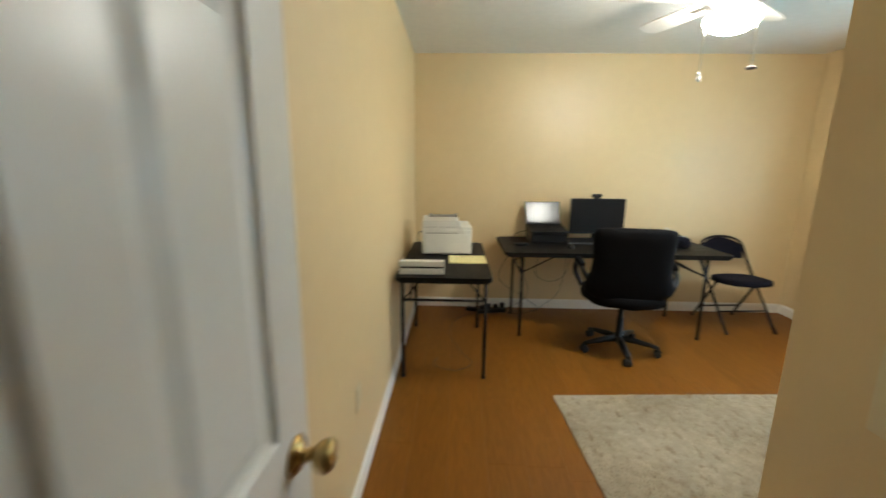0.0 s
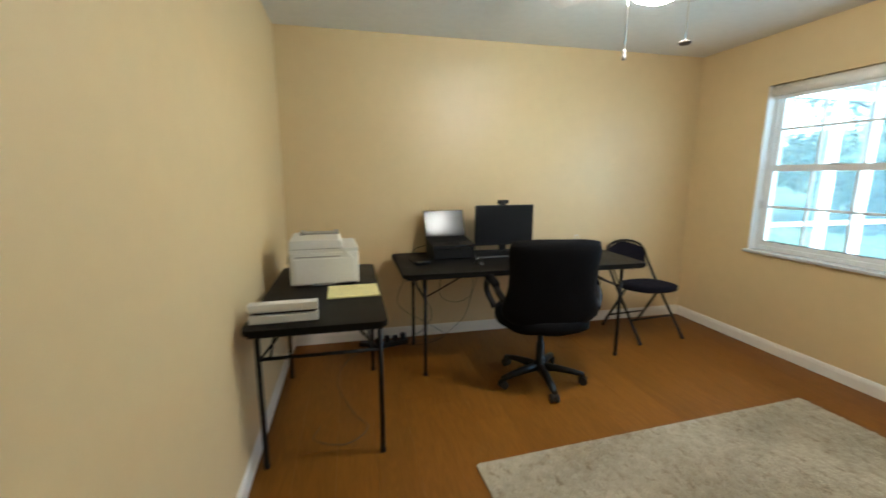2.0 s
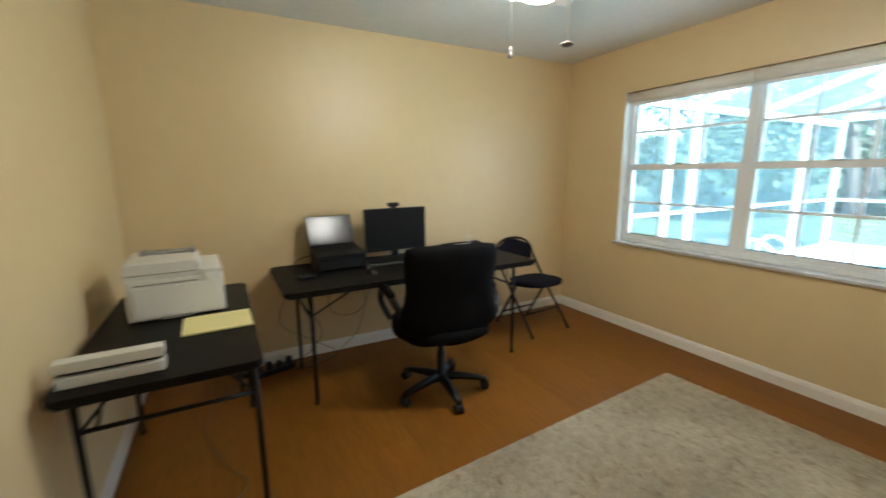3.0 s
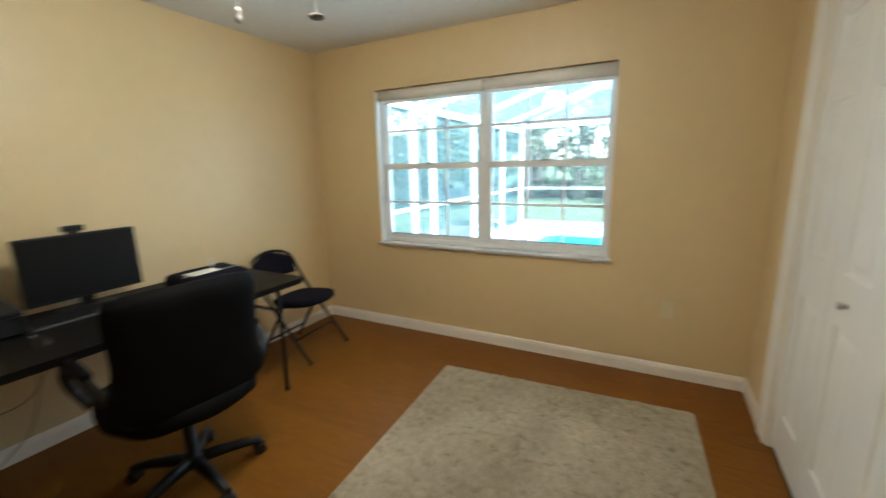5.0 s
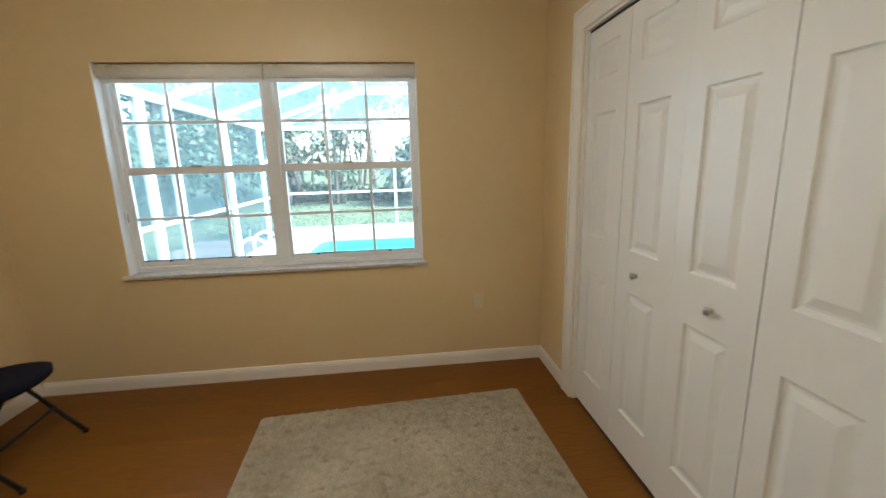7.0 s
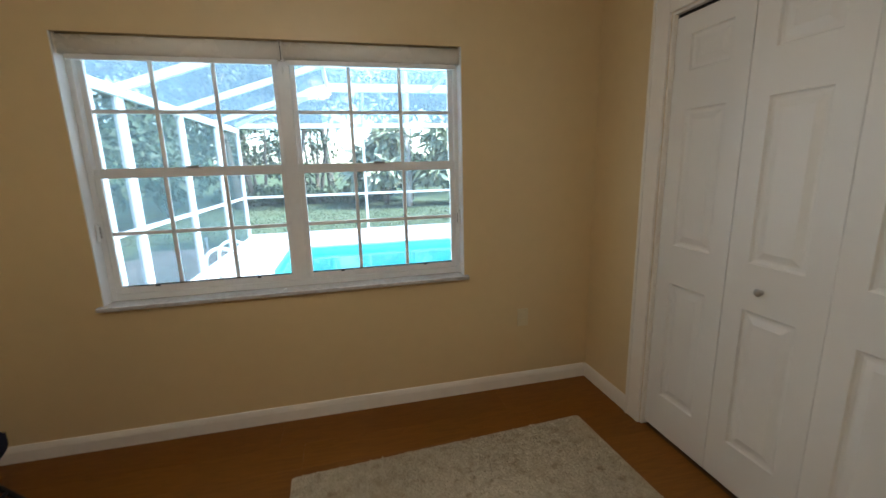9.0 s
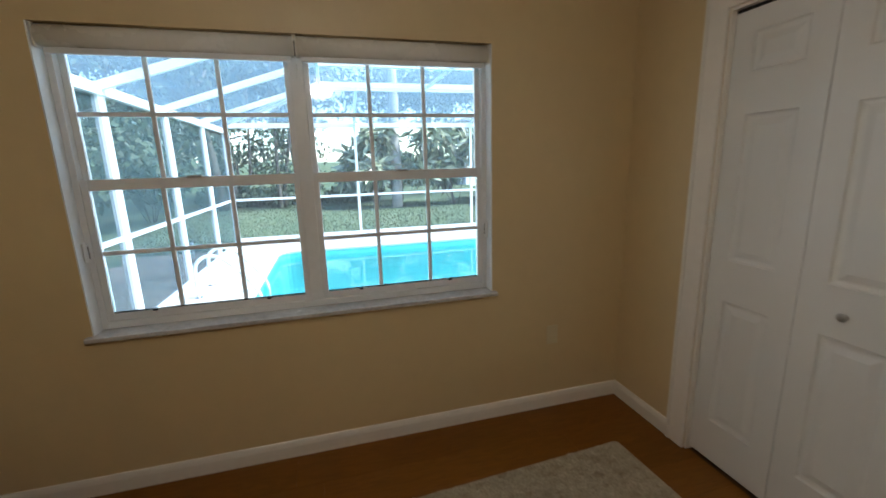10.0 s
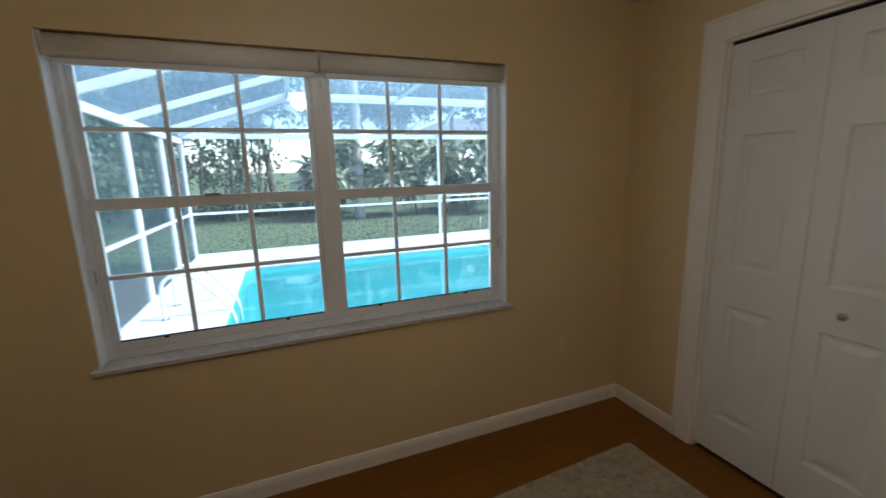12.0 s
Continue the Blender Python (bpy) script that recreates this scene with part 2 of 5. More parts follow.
def rug_streaks(m):
    """Small brownish streaks scattered over the rug's pile."""
    n, l = m.node_tree.nodes, m.node_tree.links
    p = n["Principled BSDF"]
    src = p.inputs["Base Color"].links[0].from_socket
    co, mp, tex, ramp, mx = (n.new("ShaderNode" + k) for k in ("TexCoord", "Mapping", "TexNoise", "ValToRGB", "Mix"))
    mp.inputs["Scale"].default_value = (1.5, 1.0, 1)
    l.new(co.outputs["Object"], mp.inputs["Vector"])
    l.new(mp.outputs[0], tex.inputs["Vector"])
    tex.inputs["Scale"].default_value, tex.inputs["Detail"].default_value, tex.inputs["Distortion"].default_value = 17.0, 8, 0.5
    a, b = ramp.color_ramp.elements
    a.position, b.position, a.color, b.color = 0.57, 0.70, (0, 0, 0, 1), (0.62, 0.62, 0.62, 1)
    l.new(tex.outputs["Fac"], ramp.inputs[0])
    mx.data_type = "RGBA"
    l.new(ramp.outputs[0], mx.inputs[0])
    l.new(src, mx.inputs[6])
    mx.inputs[7].default_value = (0.23, 0.165, 0.10, 1)
    l.new(mx.outputs[2], p.inputs["Base Color"])


rug_streaks(RUGM)


# ---- mesh helpers ----
def box(bm, x0, x1, y0, y1, z0, z1, r=0.0, seg=2):
    made = bmesh.ops.create_cube(bm, size=1, matrix=Matrix.LocRotScale(((x0 + x1) / 2, (y0 + y1) / 2, (z0 + z1) / 2), None, (x1 - x0, y1 - y0, z1 - z0)))
    if r:
        edges = list({e for v in made["verts"] for e in v.link_edges})
        bmesh.ops.bevel(bm, geom=edges, offset=r, segments=seg, affect="EDGES", profile=0.5)
    return bm


def B(*a, **k):
    return box(bmesh.new(), *a, **k)


def tube(bm, pts, r, n=8, closed=False):
    """A round tube along points; r may be one radius or one for each point."""
    pts = [Vector(p) for p in pts]
    rs = r if isinstance(r, (list, tuple)) else [r] * len(pts)
    rings, up = [], None
    k = len(pts)
    for i, p in enumerate(pts):
        a, b = (pts[(i - 1) % k], pts[(i + 1) % k]) if closed else (pts[max(0, i - 1)], pts[min(k - 1, i + 1)])
        d = (b - a).normalized()
        if up is None:
            up = d.orthogonal().normalized()
        up = (up - d * up.dot(d)).normalized()
        side = d.cross(up)
        rings.append([bm.verts.new(p + (up * math.cos(q) + side * math.sin(q)) * rs[i]) for q in (2 * math.pi * j / n for j in range(n))])
    for i in range(k if closed else k - 1):
        a, b = rings[i], rings[(i + 1) % k]
        for j in range(n):
            f = bm.faces.new((a[j], a[(j + 1) % n], b[(j + 1) % n], b[j]))
            f.smooth = True
    if not closed:
        bm.faces.new(rings[0][::-1])
        bm.faces.new(rings[-1])
    return bm


def T(pts, r, n=8, closed=False):
    return tube(bmesh.new(), pts, r, n, closed)


def arc(points, step=6):
    """A smooth curve through control points (Catmull-Rom)."""
    p = [Vector(q) for q in points]
    p = [p[0] * 2 - p[1], *p, p[-1] * 2 - p[-2]]
    out = []
    for i in range(1, len(p) - 2):
        for j in range(step):
            t = j / step
            a, b, c, d = p[i - 1:i + 3]
            out.append(0.5 * (2 * b + (c - a) * t + (2 * a - 5 * b + 4 * c - d) * t * t + (3 * b - a - 3 * c + d) * t ** 3))
    return out + [p[-2]]


def lathe(profile, n=24, m=None):
    """A turned solid from (radius, z) pairs."""
    bm = bmesh.new()
    rings = [[bm.verts.new((r * math.cos(2 * math.pi * j / n), r * math.sin(2 * math.pi * j / n), z)) for j in range(n)] for r, z in profile]
    for a, b in zip(rings, rings[1:]):
        for j in range(n):
            bm.faces.new((a[j], a[(j + 1) % n], b[(j + 1) % n], b[j])).smooth = True
    bm.faces.new(rings[0][::-1])
    bm.faces.new(rings[-1])
    if m is not None:
        bmesh.ops.transform(bm, matrix=m, verts=bm.verts)
    return bm


def prism(outline, z0, z1, r=0.0, m=None):
    """An upright solid from an outline in x and y."""
    bm = bmesh.new()
    lo, hi = [bm.verts.new((x, y, z0)) for x, y in outline], [bm.verts.new((x, y, z1)) for x, y in outline]
    bm.faces.new(lo[::-1])
    bm.faces.new(hi)
    k = len(outline)
    for i in range(k):
        bm.faces.new((lo[i], lo[(i + 1) % k], hi[(i + 1) % k], hi[i]))
    if r:
        rim = [e for e in bm.edges if abs(e.verts[0].co.z - e.verts[1].co.z) < 1e-6]
        bmesh.ops.bevel(bm, geom=rim, offset=r, segments=2, affect="EDGES", profile=0.5)
    if m is not None:
        bmesh.ops.transform(bm, matrix=m, verts=bm.verts)
    return bm


def round_rect(x0, x1, y0, y1, r, k=5):
    out = []
    for cx, cy, a in ((x1 - r, y1 - r, 0), (x0 + r, y1 - r, 90), (x0 + r, y0 + r, 180), (x1 - r, y0 + r, 270)):
        out += [(cx + r * math.cos(radians(a + 90 * i / k)), cy + r * math.sin(radians(a + 90 * i / k))) for i in range(k + 1)]
    return out


def mesh_of(name, bm, material):
    bmesh.ops.recalc_face_normals(bm, faces=bm.faces)
    me = bpy.data.meshes.new(name)
    bm.to_mesh(me)
    bm.free()
    me.materials.append(material)
    return me


def part(name, bm, material, parent, label="", m=None):
    ob = new(name, mesh_of(name, bm, material))
    ob.parent = parent
    if m is not None:
        ob.matrix_basis = m
    return tagged(ob, label)


def thing(name, m, label, category, group="", kind=""):
    ob = new(name)
    ob.empty_display_size = 0.1
    ob.matrix_basis = m
    return tagged(ob, label, category, group, kind)


def single(name, bm, material, label, category, m=None, kind="", group=""):
    ob = new(name, mesh_of(name, bm, material))
    if m is not None:
        ob.matrix_basis = m
    return tagged(ob, label, category, group, kind)


def struct(name, bm, material, label="", category="wall"):
    return single(name, bm, material, label, category, kind="structure")


# ---- the room: plan in metres ----
XW, XE, YN, YC, H = 0.155, 3.85, 4.632, 1.235, 2.44
YS = 0.49                      # the wall with the doorway
XR = 1.085                     # the end of the closet, beside the entry
WY0, WY1, WZ0, WZ1 = 2.083, 3.972, 0.785, 2.063   # window opening
CX0, CX1, CZ = 1.735, 3.302, 2.09                 # closet opening

b = B(XW - 0.12, XW, -1.5, YN + 0.2, -0.3, H)
struct("wall_west", b, PAINT, "pale yellow painted plaster wall", "wall")
b = B(XW, XE + 0.2, YN, YN + 0.2, -0.3, H)
struct("wall_north", b, PAINT, "pale yellow painted plaster wall behind the desk", "wall")
b = B(XE, XE + 0.14, -1.5, WY0, -0.3, H)
box(b, XE, XE + 0.14, WY1, YN, -0.3, H)
box(b, XE, XE + 0.14, WY0, WY1, -0.3, WZ0 - 0.022)
box(b, XE, XE + 0.14, WY0, WY1, WZ1, H)
struct("wall_east", b, PAINT, "yellow painted plaster wall with the window", "wall")
b = B(XE + 0.14, XE + 0.2, -1.5, WY0, -0.3, H)
box(b, XE + 0.14, XE + 0.2, WY1, YN, -0.3, H)
box(b, XE + 0.14, XE + 0.2, WY0, WY1, -0.3, WZ0 - 0.022)
box(b, XE + 0.14, XE + 0.2, WY0, WY1, WZ1, H)
struct("outer_wall_east", b, STUCCO, "cream stucco outside wall of the house", "wall")
b = B(XR, CX0, YC - 0.1, YC, 0, H)
box(b, CX1, XE, YC - 0.1, YC, 0, H)
box(b, CX0, CX1, YC - 0.1, YC, CZ, H)
box(b, XR, XR + 0.1, YS, YC - 0.1, 0, H)
struct("wall_south", b, PAINT, "yellow painted wall round the closet", "wall")
b = B(XW, 0.235, YS - 0.1, YS, 0, H)
box(b, 1.048, XE, YS - 0.1, YS, 0, H)
box(b, 0.235, 1.048, YS - 0.1, YS, 2.06, H)
struct("wall_entry", b, PAINT, "yellow painted wall with the entry doorway", "wall")
b = B(XW, XE, -1.5, -1.4, 0, H)
struct("wall_hall", b, PAINT, "plain yellow hall wall", "wall")
b = B(XW - 0.12, XE + 0.2, -1.5, YN + 0.2, H, H + 0.14)
struct("ceiling", b, CEIL, "off-white textured plaster ceiling", "ceiling")
# unseen hip roof, added above the ceiling to block the sky's light
b = bmesh.new()
ex0, ex1, ey0, ey1, ez = XW - 0.6, XE + 0.55, -2.0, YN + 0.7, H + 0.15
ridge = (ex0 + ex1) / 2
v = [b.verts.new(c) for c in ((ex0, ey0, ez), (ex1, ey0, ez), (ex1, ey1, ez), (ex0, ey1, ez), (ridge, ey0 + 1.2, ez + 1.0), (ridge, ey1 - 1.2, ez + 1.0))]
for f in ((3, 2, 1, 0), (0, 1, 4), (1, 2, 5, 4), (2, 3, 5), (3, 0, 4, 5)):
    b.faces.new([v[i] for i in f])
struct("roof", b, SHINGLE, "unseen dark shingle hip roof added to keep out sky light", "roof")
floor = struct("floor", B(XW - 0.12, XE + 0.2, -1.5, YN + 0.2, -0.3, -0.012), UNDER, "orange-brown wood laminate floor", "floor")

# baseboards: a plain board with an eased top
def baseboard(name, length, m):
    b = prism([(0, 0), (0.0135, 0), (0.0135, 0.062), (0.010, 0.078), (0.005, 0.090), (0, 0.092)], 0, length)
    bmesh.ops.transform(b, matrix=Matrix(((0, 0, 1, 0), (1, 0, 0, 0), (0, 1, 0, 0), (0, 0, 0, 1))), verts=b.verts)
    return single(name, b, TRIM, "white painted wooden baseboard", "baseboard", m, "structure")


baseboard("baseboard", XE - XW - 0.03, pose(XE - 0.015, YN, 0, 0, 0, 180))
baseboard("baseboard", YN - YS, pose(XW, YN, 0, 0, 0, -90))
baseboard("baseboard", YN - YC - 0.028, pose(XE, YC + 0.014, 0, 0, 0, 90))
baseboard("baseboard", XE - CX1 - 0.105, pose(CX1 + 0.105, YC, 0))
baseboard("baseboard", CX0 - 0.105 - XR, pose(XR, YC, 0))
baseboard("baseboard", YC - YS, pose(XR, YS, 0, 0, 0, 90))

# ---- window ----
win = thing("window_1", pose(0, 0, 0), "white vinyl double single-hung window with colonial muntins", "window", kind="structure")
X0, X1 = 3.925, 3.990
ym = (2.964 + 3.073) / 2
b = B(X0, X1, WY0, WY0 + 0.030, WZ0, WZ1, r=0.003)
box(b, X0, X1, WY1 - 0.030, WY1, WZ0, WZ1, r=0.003)
box(b, X0, X1, WY0 + 0.03, WY1 - 0.03, WZ0, WZ0 + 0.035, r=0.003)
box(b, X0, X1, WY0 + 0.03, WY1 - 0.03, WZ1 - 0.028, WZ1, r=0.003)
box(b, X0, X1, ym - 0.032, ym + 0.032, WZ0 + 0.035, WZ1 - 0.028, r=0.003)
part("window_frame", b, VINYL, win)
for y0, y1 in ((WY0 + 0.03, ym - 0.032), (ym + 0.032, WY1 - 0.03)):
    for name, xa, xb, z0, z1, s in (("lower_sash", 3.930, 3.958, WZ0 + 0.036, 1.462, 0.026), ("upper_sash", 3.961, 3.985, 1.425, WZ1 - 0.029, 0.024)):
        b = B(xa, xb, y0, y0 + s, z0, z1, r=0.002)
        box(b, xa, xb, y1 - s, y1, z0, z1, r=0.002)
        lo = 0.034 if name == "lower_sash" else 0.036
        hi = 0.048 if name == "lower_sash" else 0.024
        box(b, xa, xb, y0 + s, y1 - s, z0, z0 + lo, r=0.002)
        box(b, xa, xb, y0 + s, y1 - s, z1 - hi, z1, r=0.002)
        sash = part(name, b, VINYL, win)
        g0, g1, h0, h1 = y0 + s, y1 - s, z0 + lo, z1 - hi
        xm = (xa + xb) / 2
        for i in range(3):
            for j in range(2):
                ya, yb = g0 + (g1 - g0) * i / 3, g0 + (g1 - g0) * (i + 1) / 3
                za, zb = h0 + (h1 - h0) * j / 2, h0 + (h1 - h0) * (j + 1) / 2
                part("pane", B(xm - 0.002, xm + 0.002, ya + 0.0005, yb - 0.0005, za + 0.0005, zb - 0.0005), GLASS, sash).visible_shadow = False
        for i in (1, 2):
            yy = g0 + (g1 - g0) * i / 3
            part("muntin", B(xm - 0.008, xm + 0.008, yy - 0.0095, yy + 0.0095, h0, h1, r=0.003), VINYL, sash)
        zz = (h0 + h1) / 2
        part("muntin", B(xm - 0.0075, xm + 0.0075, g0, g1, zz - 0.0095, zz + 0.0095, r=0.003), VINYL, sash)
        if name == "lower_sash":
            part("gasket", B(xa + 0.004, xm - 0.0025, g0 + 0.0005, g1 - 0.0005, h0 + 0.0003, h0 + 0.006), PLASTIC, sash, "dark glazing gasket")
            for q in (0.22, 0.78):
                part("latch", B(xa - 0.010, xa, y0 + (y1 - y0) * q - 0.010, y0 + (y1 - y0) * q + 0.010, z0 + 0.030, z0 + 0.040, r=0.002), PLASTIC, sash, "small black tilt latch")
            part("sash_lock", B(xa - 0.016, xa + 0.01, (y0 + y1) / 2 - 0.03, (y0 + y1) / 2 + 0.03, z1 - 0.004, z1 + 0.007, r=0.002), GREYPL, sash, "small grey sash lock")
b = B(XE - 0.032, X1, WY0 - 0.022, WY1 + 0.022, WZ0 - 0.022, WZ0 - 0.0002, r=0.004)
single("window_sill", b, MARBLE, "grey-veined white marble window sill", "window sill", kind="structure")
b = B(XE + 0.001, X0, WY1 - 0.006, WY1, WZ0, WZ1 - 0.001)
box(b, XE + 0.001, X0, WY0, WY0 + 0.006, WZ0, WZ1 - 0.001)
struct("window_reveal", b, VINYL, "white painted window reveal", "trim")


def roller_blind(y0, y1):
    o = thing("roller_blind", pose(3.888, (y0 + y1) / 2, 1.965), "cream roller blind rolled up under the window head", "blind", "roller blinds of the window")
    w = (y1 - y0) / 2
    prof = [(-0.004 - 0.032 * math.cos(radians(a)), 0.054 + 0.042 * math.sin(radians(a))) for a in range(-75, 91, 15)] + [(0.03, 0.096), (0.03, 0.013)]
    b = prism(prof, -w, w)
    bmesh.ops.transform(b, matrix=Matrix(((1, 0, 0, 0), (0, 0, 1, 0), (0, 1, 0, 0), (0, 0, 0, 1))), verts=b.verts)
    for f in b.faces:
        f.smooth = len(f.verts) == 4
    part("roll", b, BLIND, o, "rolled cream fabric with a satin sheen")
    part("hanging_fabric", B(0.004, 0.006, -w + 0.010, w - 0.010, -0.004, 0.03), BLIND, o)
    part("bottom_bar", B(-0.012, 0.004, -w + 0.012, w - 0.012, -0.012, 0.012, r=0.004), VINYL, o, "white bottom bar")
    for s in (-1, 1):
        part("end_cap", B(-0.033, 0.031, s * (w + 0.0035) - 0.003, s * (w + 0.0035) + 0.003, 0.008, 0.096, r=0.002), BLIND, o)
    return o


roller_blind(3.022, WY1 - 0.017)
blind = roller_blind(WY0 + 0.017, 3.004)
part("cord", T(arc([(-0.005, 0.461, 0.03), (-0.007, 0.464, -0.01), (-0.009, 0.462, -0.05), (-0.008, 0.465, -0.085)]), 0.0018, 6), VINYL, blind, "short white cord")
part("cord_connector", lathe([(0.002, -0.052), (0.006, -0.046), (0.006, -0.026), (0.002, -0.020)], 10), VINYL, blind, "white plastic connector", m=pose(-0.009, 0.462, 0))
part("bracket", B(-0.015, 0.003, 0.455, 0.467, 0.012, 0.075, r=0.002), BLACKMETAL, blind, "dark metal bracket")
o = thing("blind_cord_tension", pose(3.905, WY1 - 0.0065, 1.15), "white blind cord tensioner on the window reveal", "cord holder", "cord tensioners")
part("holder", B(-0.013, 0.013, -0.016, 0, -0.045, 0.045, r=0.006), VINYL, o)
part("slot", B(-0.004, 0.004, -0.0185, -0.015, -0.028, 0.028, r=0.001), GREYPL, o, "grey slot")
copy_thing(o, pose(3.905, WY0 + 0.0065, 1.13, 0, 0, 180))

# ---- closet with bifold doors ----
casing = thing("closet_casing", pose(0, 0, 0), "white painted door casing round the closet", "trim", kind="structure")
Y0 = YC + 0.0005
part("side_casing", B(CX1, CX1 + 0.105, Y0, YC + 0.016, 0, CZ + 0.105, r=0.003), TRIM, casing)
part("side_casing", B(CX0 - 0.105, CX0, Y0, YC + 0.016, 0, CZ + 0.105, r=0.003), TRIM, casing)
part("head_casing", B(CX0, CX1, Y0, YC + 0.016, CZ, CZ + 0.105, r=0.003), TRIM, casing)
part("back_band", B(CX1 + 0.085, CX1 + 0.1045, YC + 0.0161, YC + 0.022, 0, CZ + 0.104, r=0.002), TRIM, casing)
part("back_band", B(CX0 - 0.1045, CX0 - 0.085, YC + 0.0161, YC + 0.022, 0, CZ + 0.104, r=0.002), TRIM, casing)
part("back_band", B(CX0 - 0.085, CX1 + 0.085, YC + 0.0161, YC + 0.022, CZ + 0.085, CZ + 0.104, r=0.002), TRIM, casing)
b = B(CX1 - 0.012, CX1 - 0.0005, YC - 0.1, YC, 0, CZ)
box(b, CX0 + 0.0005, CX0 + 0.012, YC - 0.1, YC, 0, CZ)
box(b, CX0 + 0.012, CX1 - 0.012, YC - 0.1, YC - 0.001, CZ - 0.012, CZ - 0.0005)
struct("closet_jamb", b, TRIM, "white painted closet jamb", "trim")
single("closet_track", B(CX0 + 0.012, CX1 - 0.012, YC - 0.055, YC - 0.025, CZ - 0.030, CZ - 0.0125), BLACKMETAL, "dark steel bifold track under the closet head", "track", kind="structure")


def panelled(w, h, thick, panels, bm=None, both=True):
    """A moulded door leaf: x across, z up, face at y=0 and back at -thick; panels are sunk with a raised field."""
    bm = bm or bmesh.new()
    sides = ((0.0, 1), (-thick, -1)) if both else ((0.0, 1),)
    xs = sorted({0, w, *[p[0] for p in panels], *[p[1] for p in panels]})
    zs = sorted({0, h, *[p[2] for p in panels], *[p[3] for p in panels]})
    for y, s in sides:
        def q(pts):
            f = bm.faces.new([bm.verts.new(p) for p in (pts if s < 0 else pts[::-1])])
            return f
        for xa, xb in zip(xs, xs[1:]):
            for za, zb in zip(zs, zs[1:]):
                if any(p[0] - 1e-6 <= xa and xb <= p[1] + 1e-6 and p[2] - 1e-6 <= za and zb <= p[3] + 1e-6 for p in panels):
                    continue
                q([(xa, y, za), (xb, y, za), (xb, y, zb), (xa, y, zb)])
        for x0, x1, z0, z1 in panels:
            loops = []
            for inset, depth in ((0, 0), (0.006, 0.008), (0.016, 0.011), (0.024, 0.0105), (0.050, 0.002)):
                yy = y - s * depth
                loops.append([(x0 + inset, yy, z0 + inset), (x1 - inset, yy, z0 + inset), (x1 - inset, yy, z1 - inset), (x0 + inset, yy, z1 - inset)])
            for a, c in zip(loops, loops[1:]):
                for i in range(4):
                    q([a[i], a[(i + 1) % 4], c[(i + 1) % 4], c[i]])
            q(loops[-1])
    for pts in ([(0, 0, 0), (w, 0, 0), (w, -thick, 0), (0, -thick, 0)], [(0, 0, h), (0, -thick, h), (w, -thick, h), (w, 0, h)],
                [(0, 0, 0), (0, -thick, 0), (0, -thick, h), (0, 0, h)], [(w, 0, 0), (w, 0, h), (w, -thick, h), (w, -thick, 0)]):
        bm.faces.new([bm.verts.new(p) for p in pts])
    bmesh.ops.remove_doubles(bm, verts=bm.verts, dist=1e-5)
    return bm


LW = (CX1 - CX0 - 0.024 - 0.012) / 4
for i in range(4):
    x0 = CX0 + 0.014 + i * (LW + 0.003)
    leaf = thing("bifold_door", pose(x0, YC - 0.022 + 0.0012 * (i % 2), 0.022), "white moulded six-panel bifold closet door leaf, closed", "closet door", "bifold closet doors")
    hh = CZ - 0.05
    px0, px1 = 0.088, LW - 0.088
    part("leaf", panelled(LW, hh, 0.032, [(px0, px1, 0.205, 0.815), (px0, px1, 1.005, 1.635), (px0, px1, 1.800, 1.955)]), DOORW, leaf)
    if i in (1, 2):
        k = part("knob", lathe([(0.010, 0), (0.010, 0.004), (0.006, 0.008), (0.006, 0.011), (0.013, 0.015), (0.016, 0.020), (0.013, 0.025), (0.004, 0.027)], 20), NICKEL, leaf, "small satin metal knob",
                 pose((2.307 if i == 1 else 2.747) - x0, 0.0, 0.905, -90, 0, 0))

# ---- entry door, open against the west wall ----
door = thing("door_1", pose(0.262, 0.513, 0.012, 0, 0, 90.0), "white moulded panel door, open into the room", "door", kind="structure")
DW, DH = 0.762, 2.03
pan = []
for xa, xb in ((0.115, 0.335), (0.427, 0.647)):
    pan += [(xa, xb, 0.22, 0.80), (xa, xb, 0.99, 1.62), (xa, xb, 1.73, 1.93)]
part("leaf", panelled(DW, DH, 0.035, pan), DOORW, door, m=pose(0, 0, 0))
KN = [(0.033, 0), (0.033, 0.004), (0.026, 0.010), (0.012, 0.014), (0.011, 0.030), (0.020, 0.036), (0.027, 0.046), (0.028, 0.056), (0.022, 0.064), (0.006, 0.067)]
part("door_knob", lathe(KN, 28), BRASS, door, "aged brass round door knob", pose(DW - 0.062, -0.035, 0.93, 90, 0, 0))
part("door_knob", lathe(KN, 28), BRASS, door, "aged brass round door knob", pose(DW - 0.062, 0.0, 0.93, -90, 0, 0))
part("latch_plate", B(DW, DW + 0.0015, -0.030, -0.006, 0.90, 0.96), BRASS, door, "brass latch plate")
for z in (0.2, 1.0, 1.8):
    part("hinge", T([(-0.004, 0.004, z), (-0.004, 0.004, z + 0.09)], 0.006, 8), BRASS, door, "brass hinge")
b = B(0.235, 0.253, YS - 0.1, YS, 0, 2.06)
box(b, 1.030, 1.048, YS - 0.1, YS, 0, 2.06)
box(b, 0.253, 1.030, YS - 0.1, YS, 2.042, 2.06)
struct("door_frame", b, TRIM, "white painted door frame", "trim")


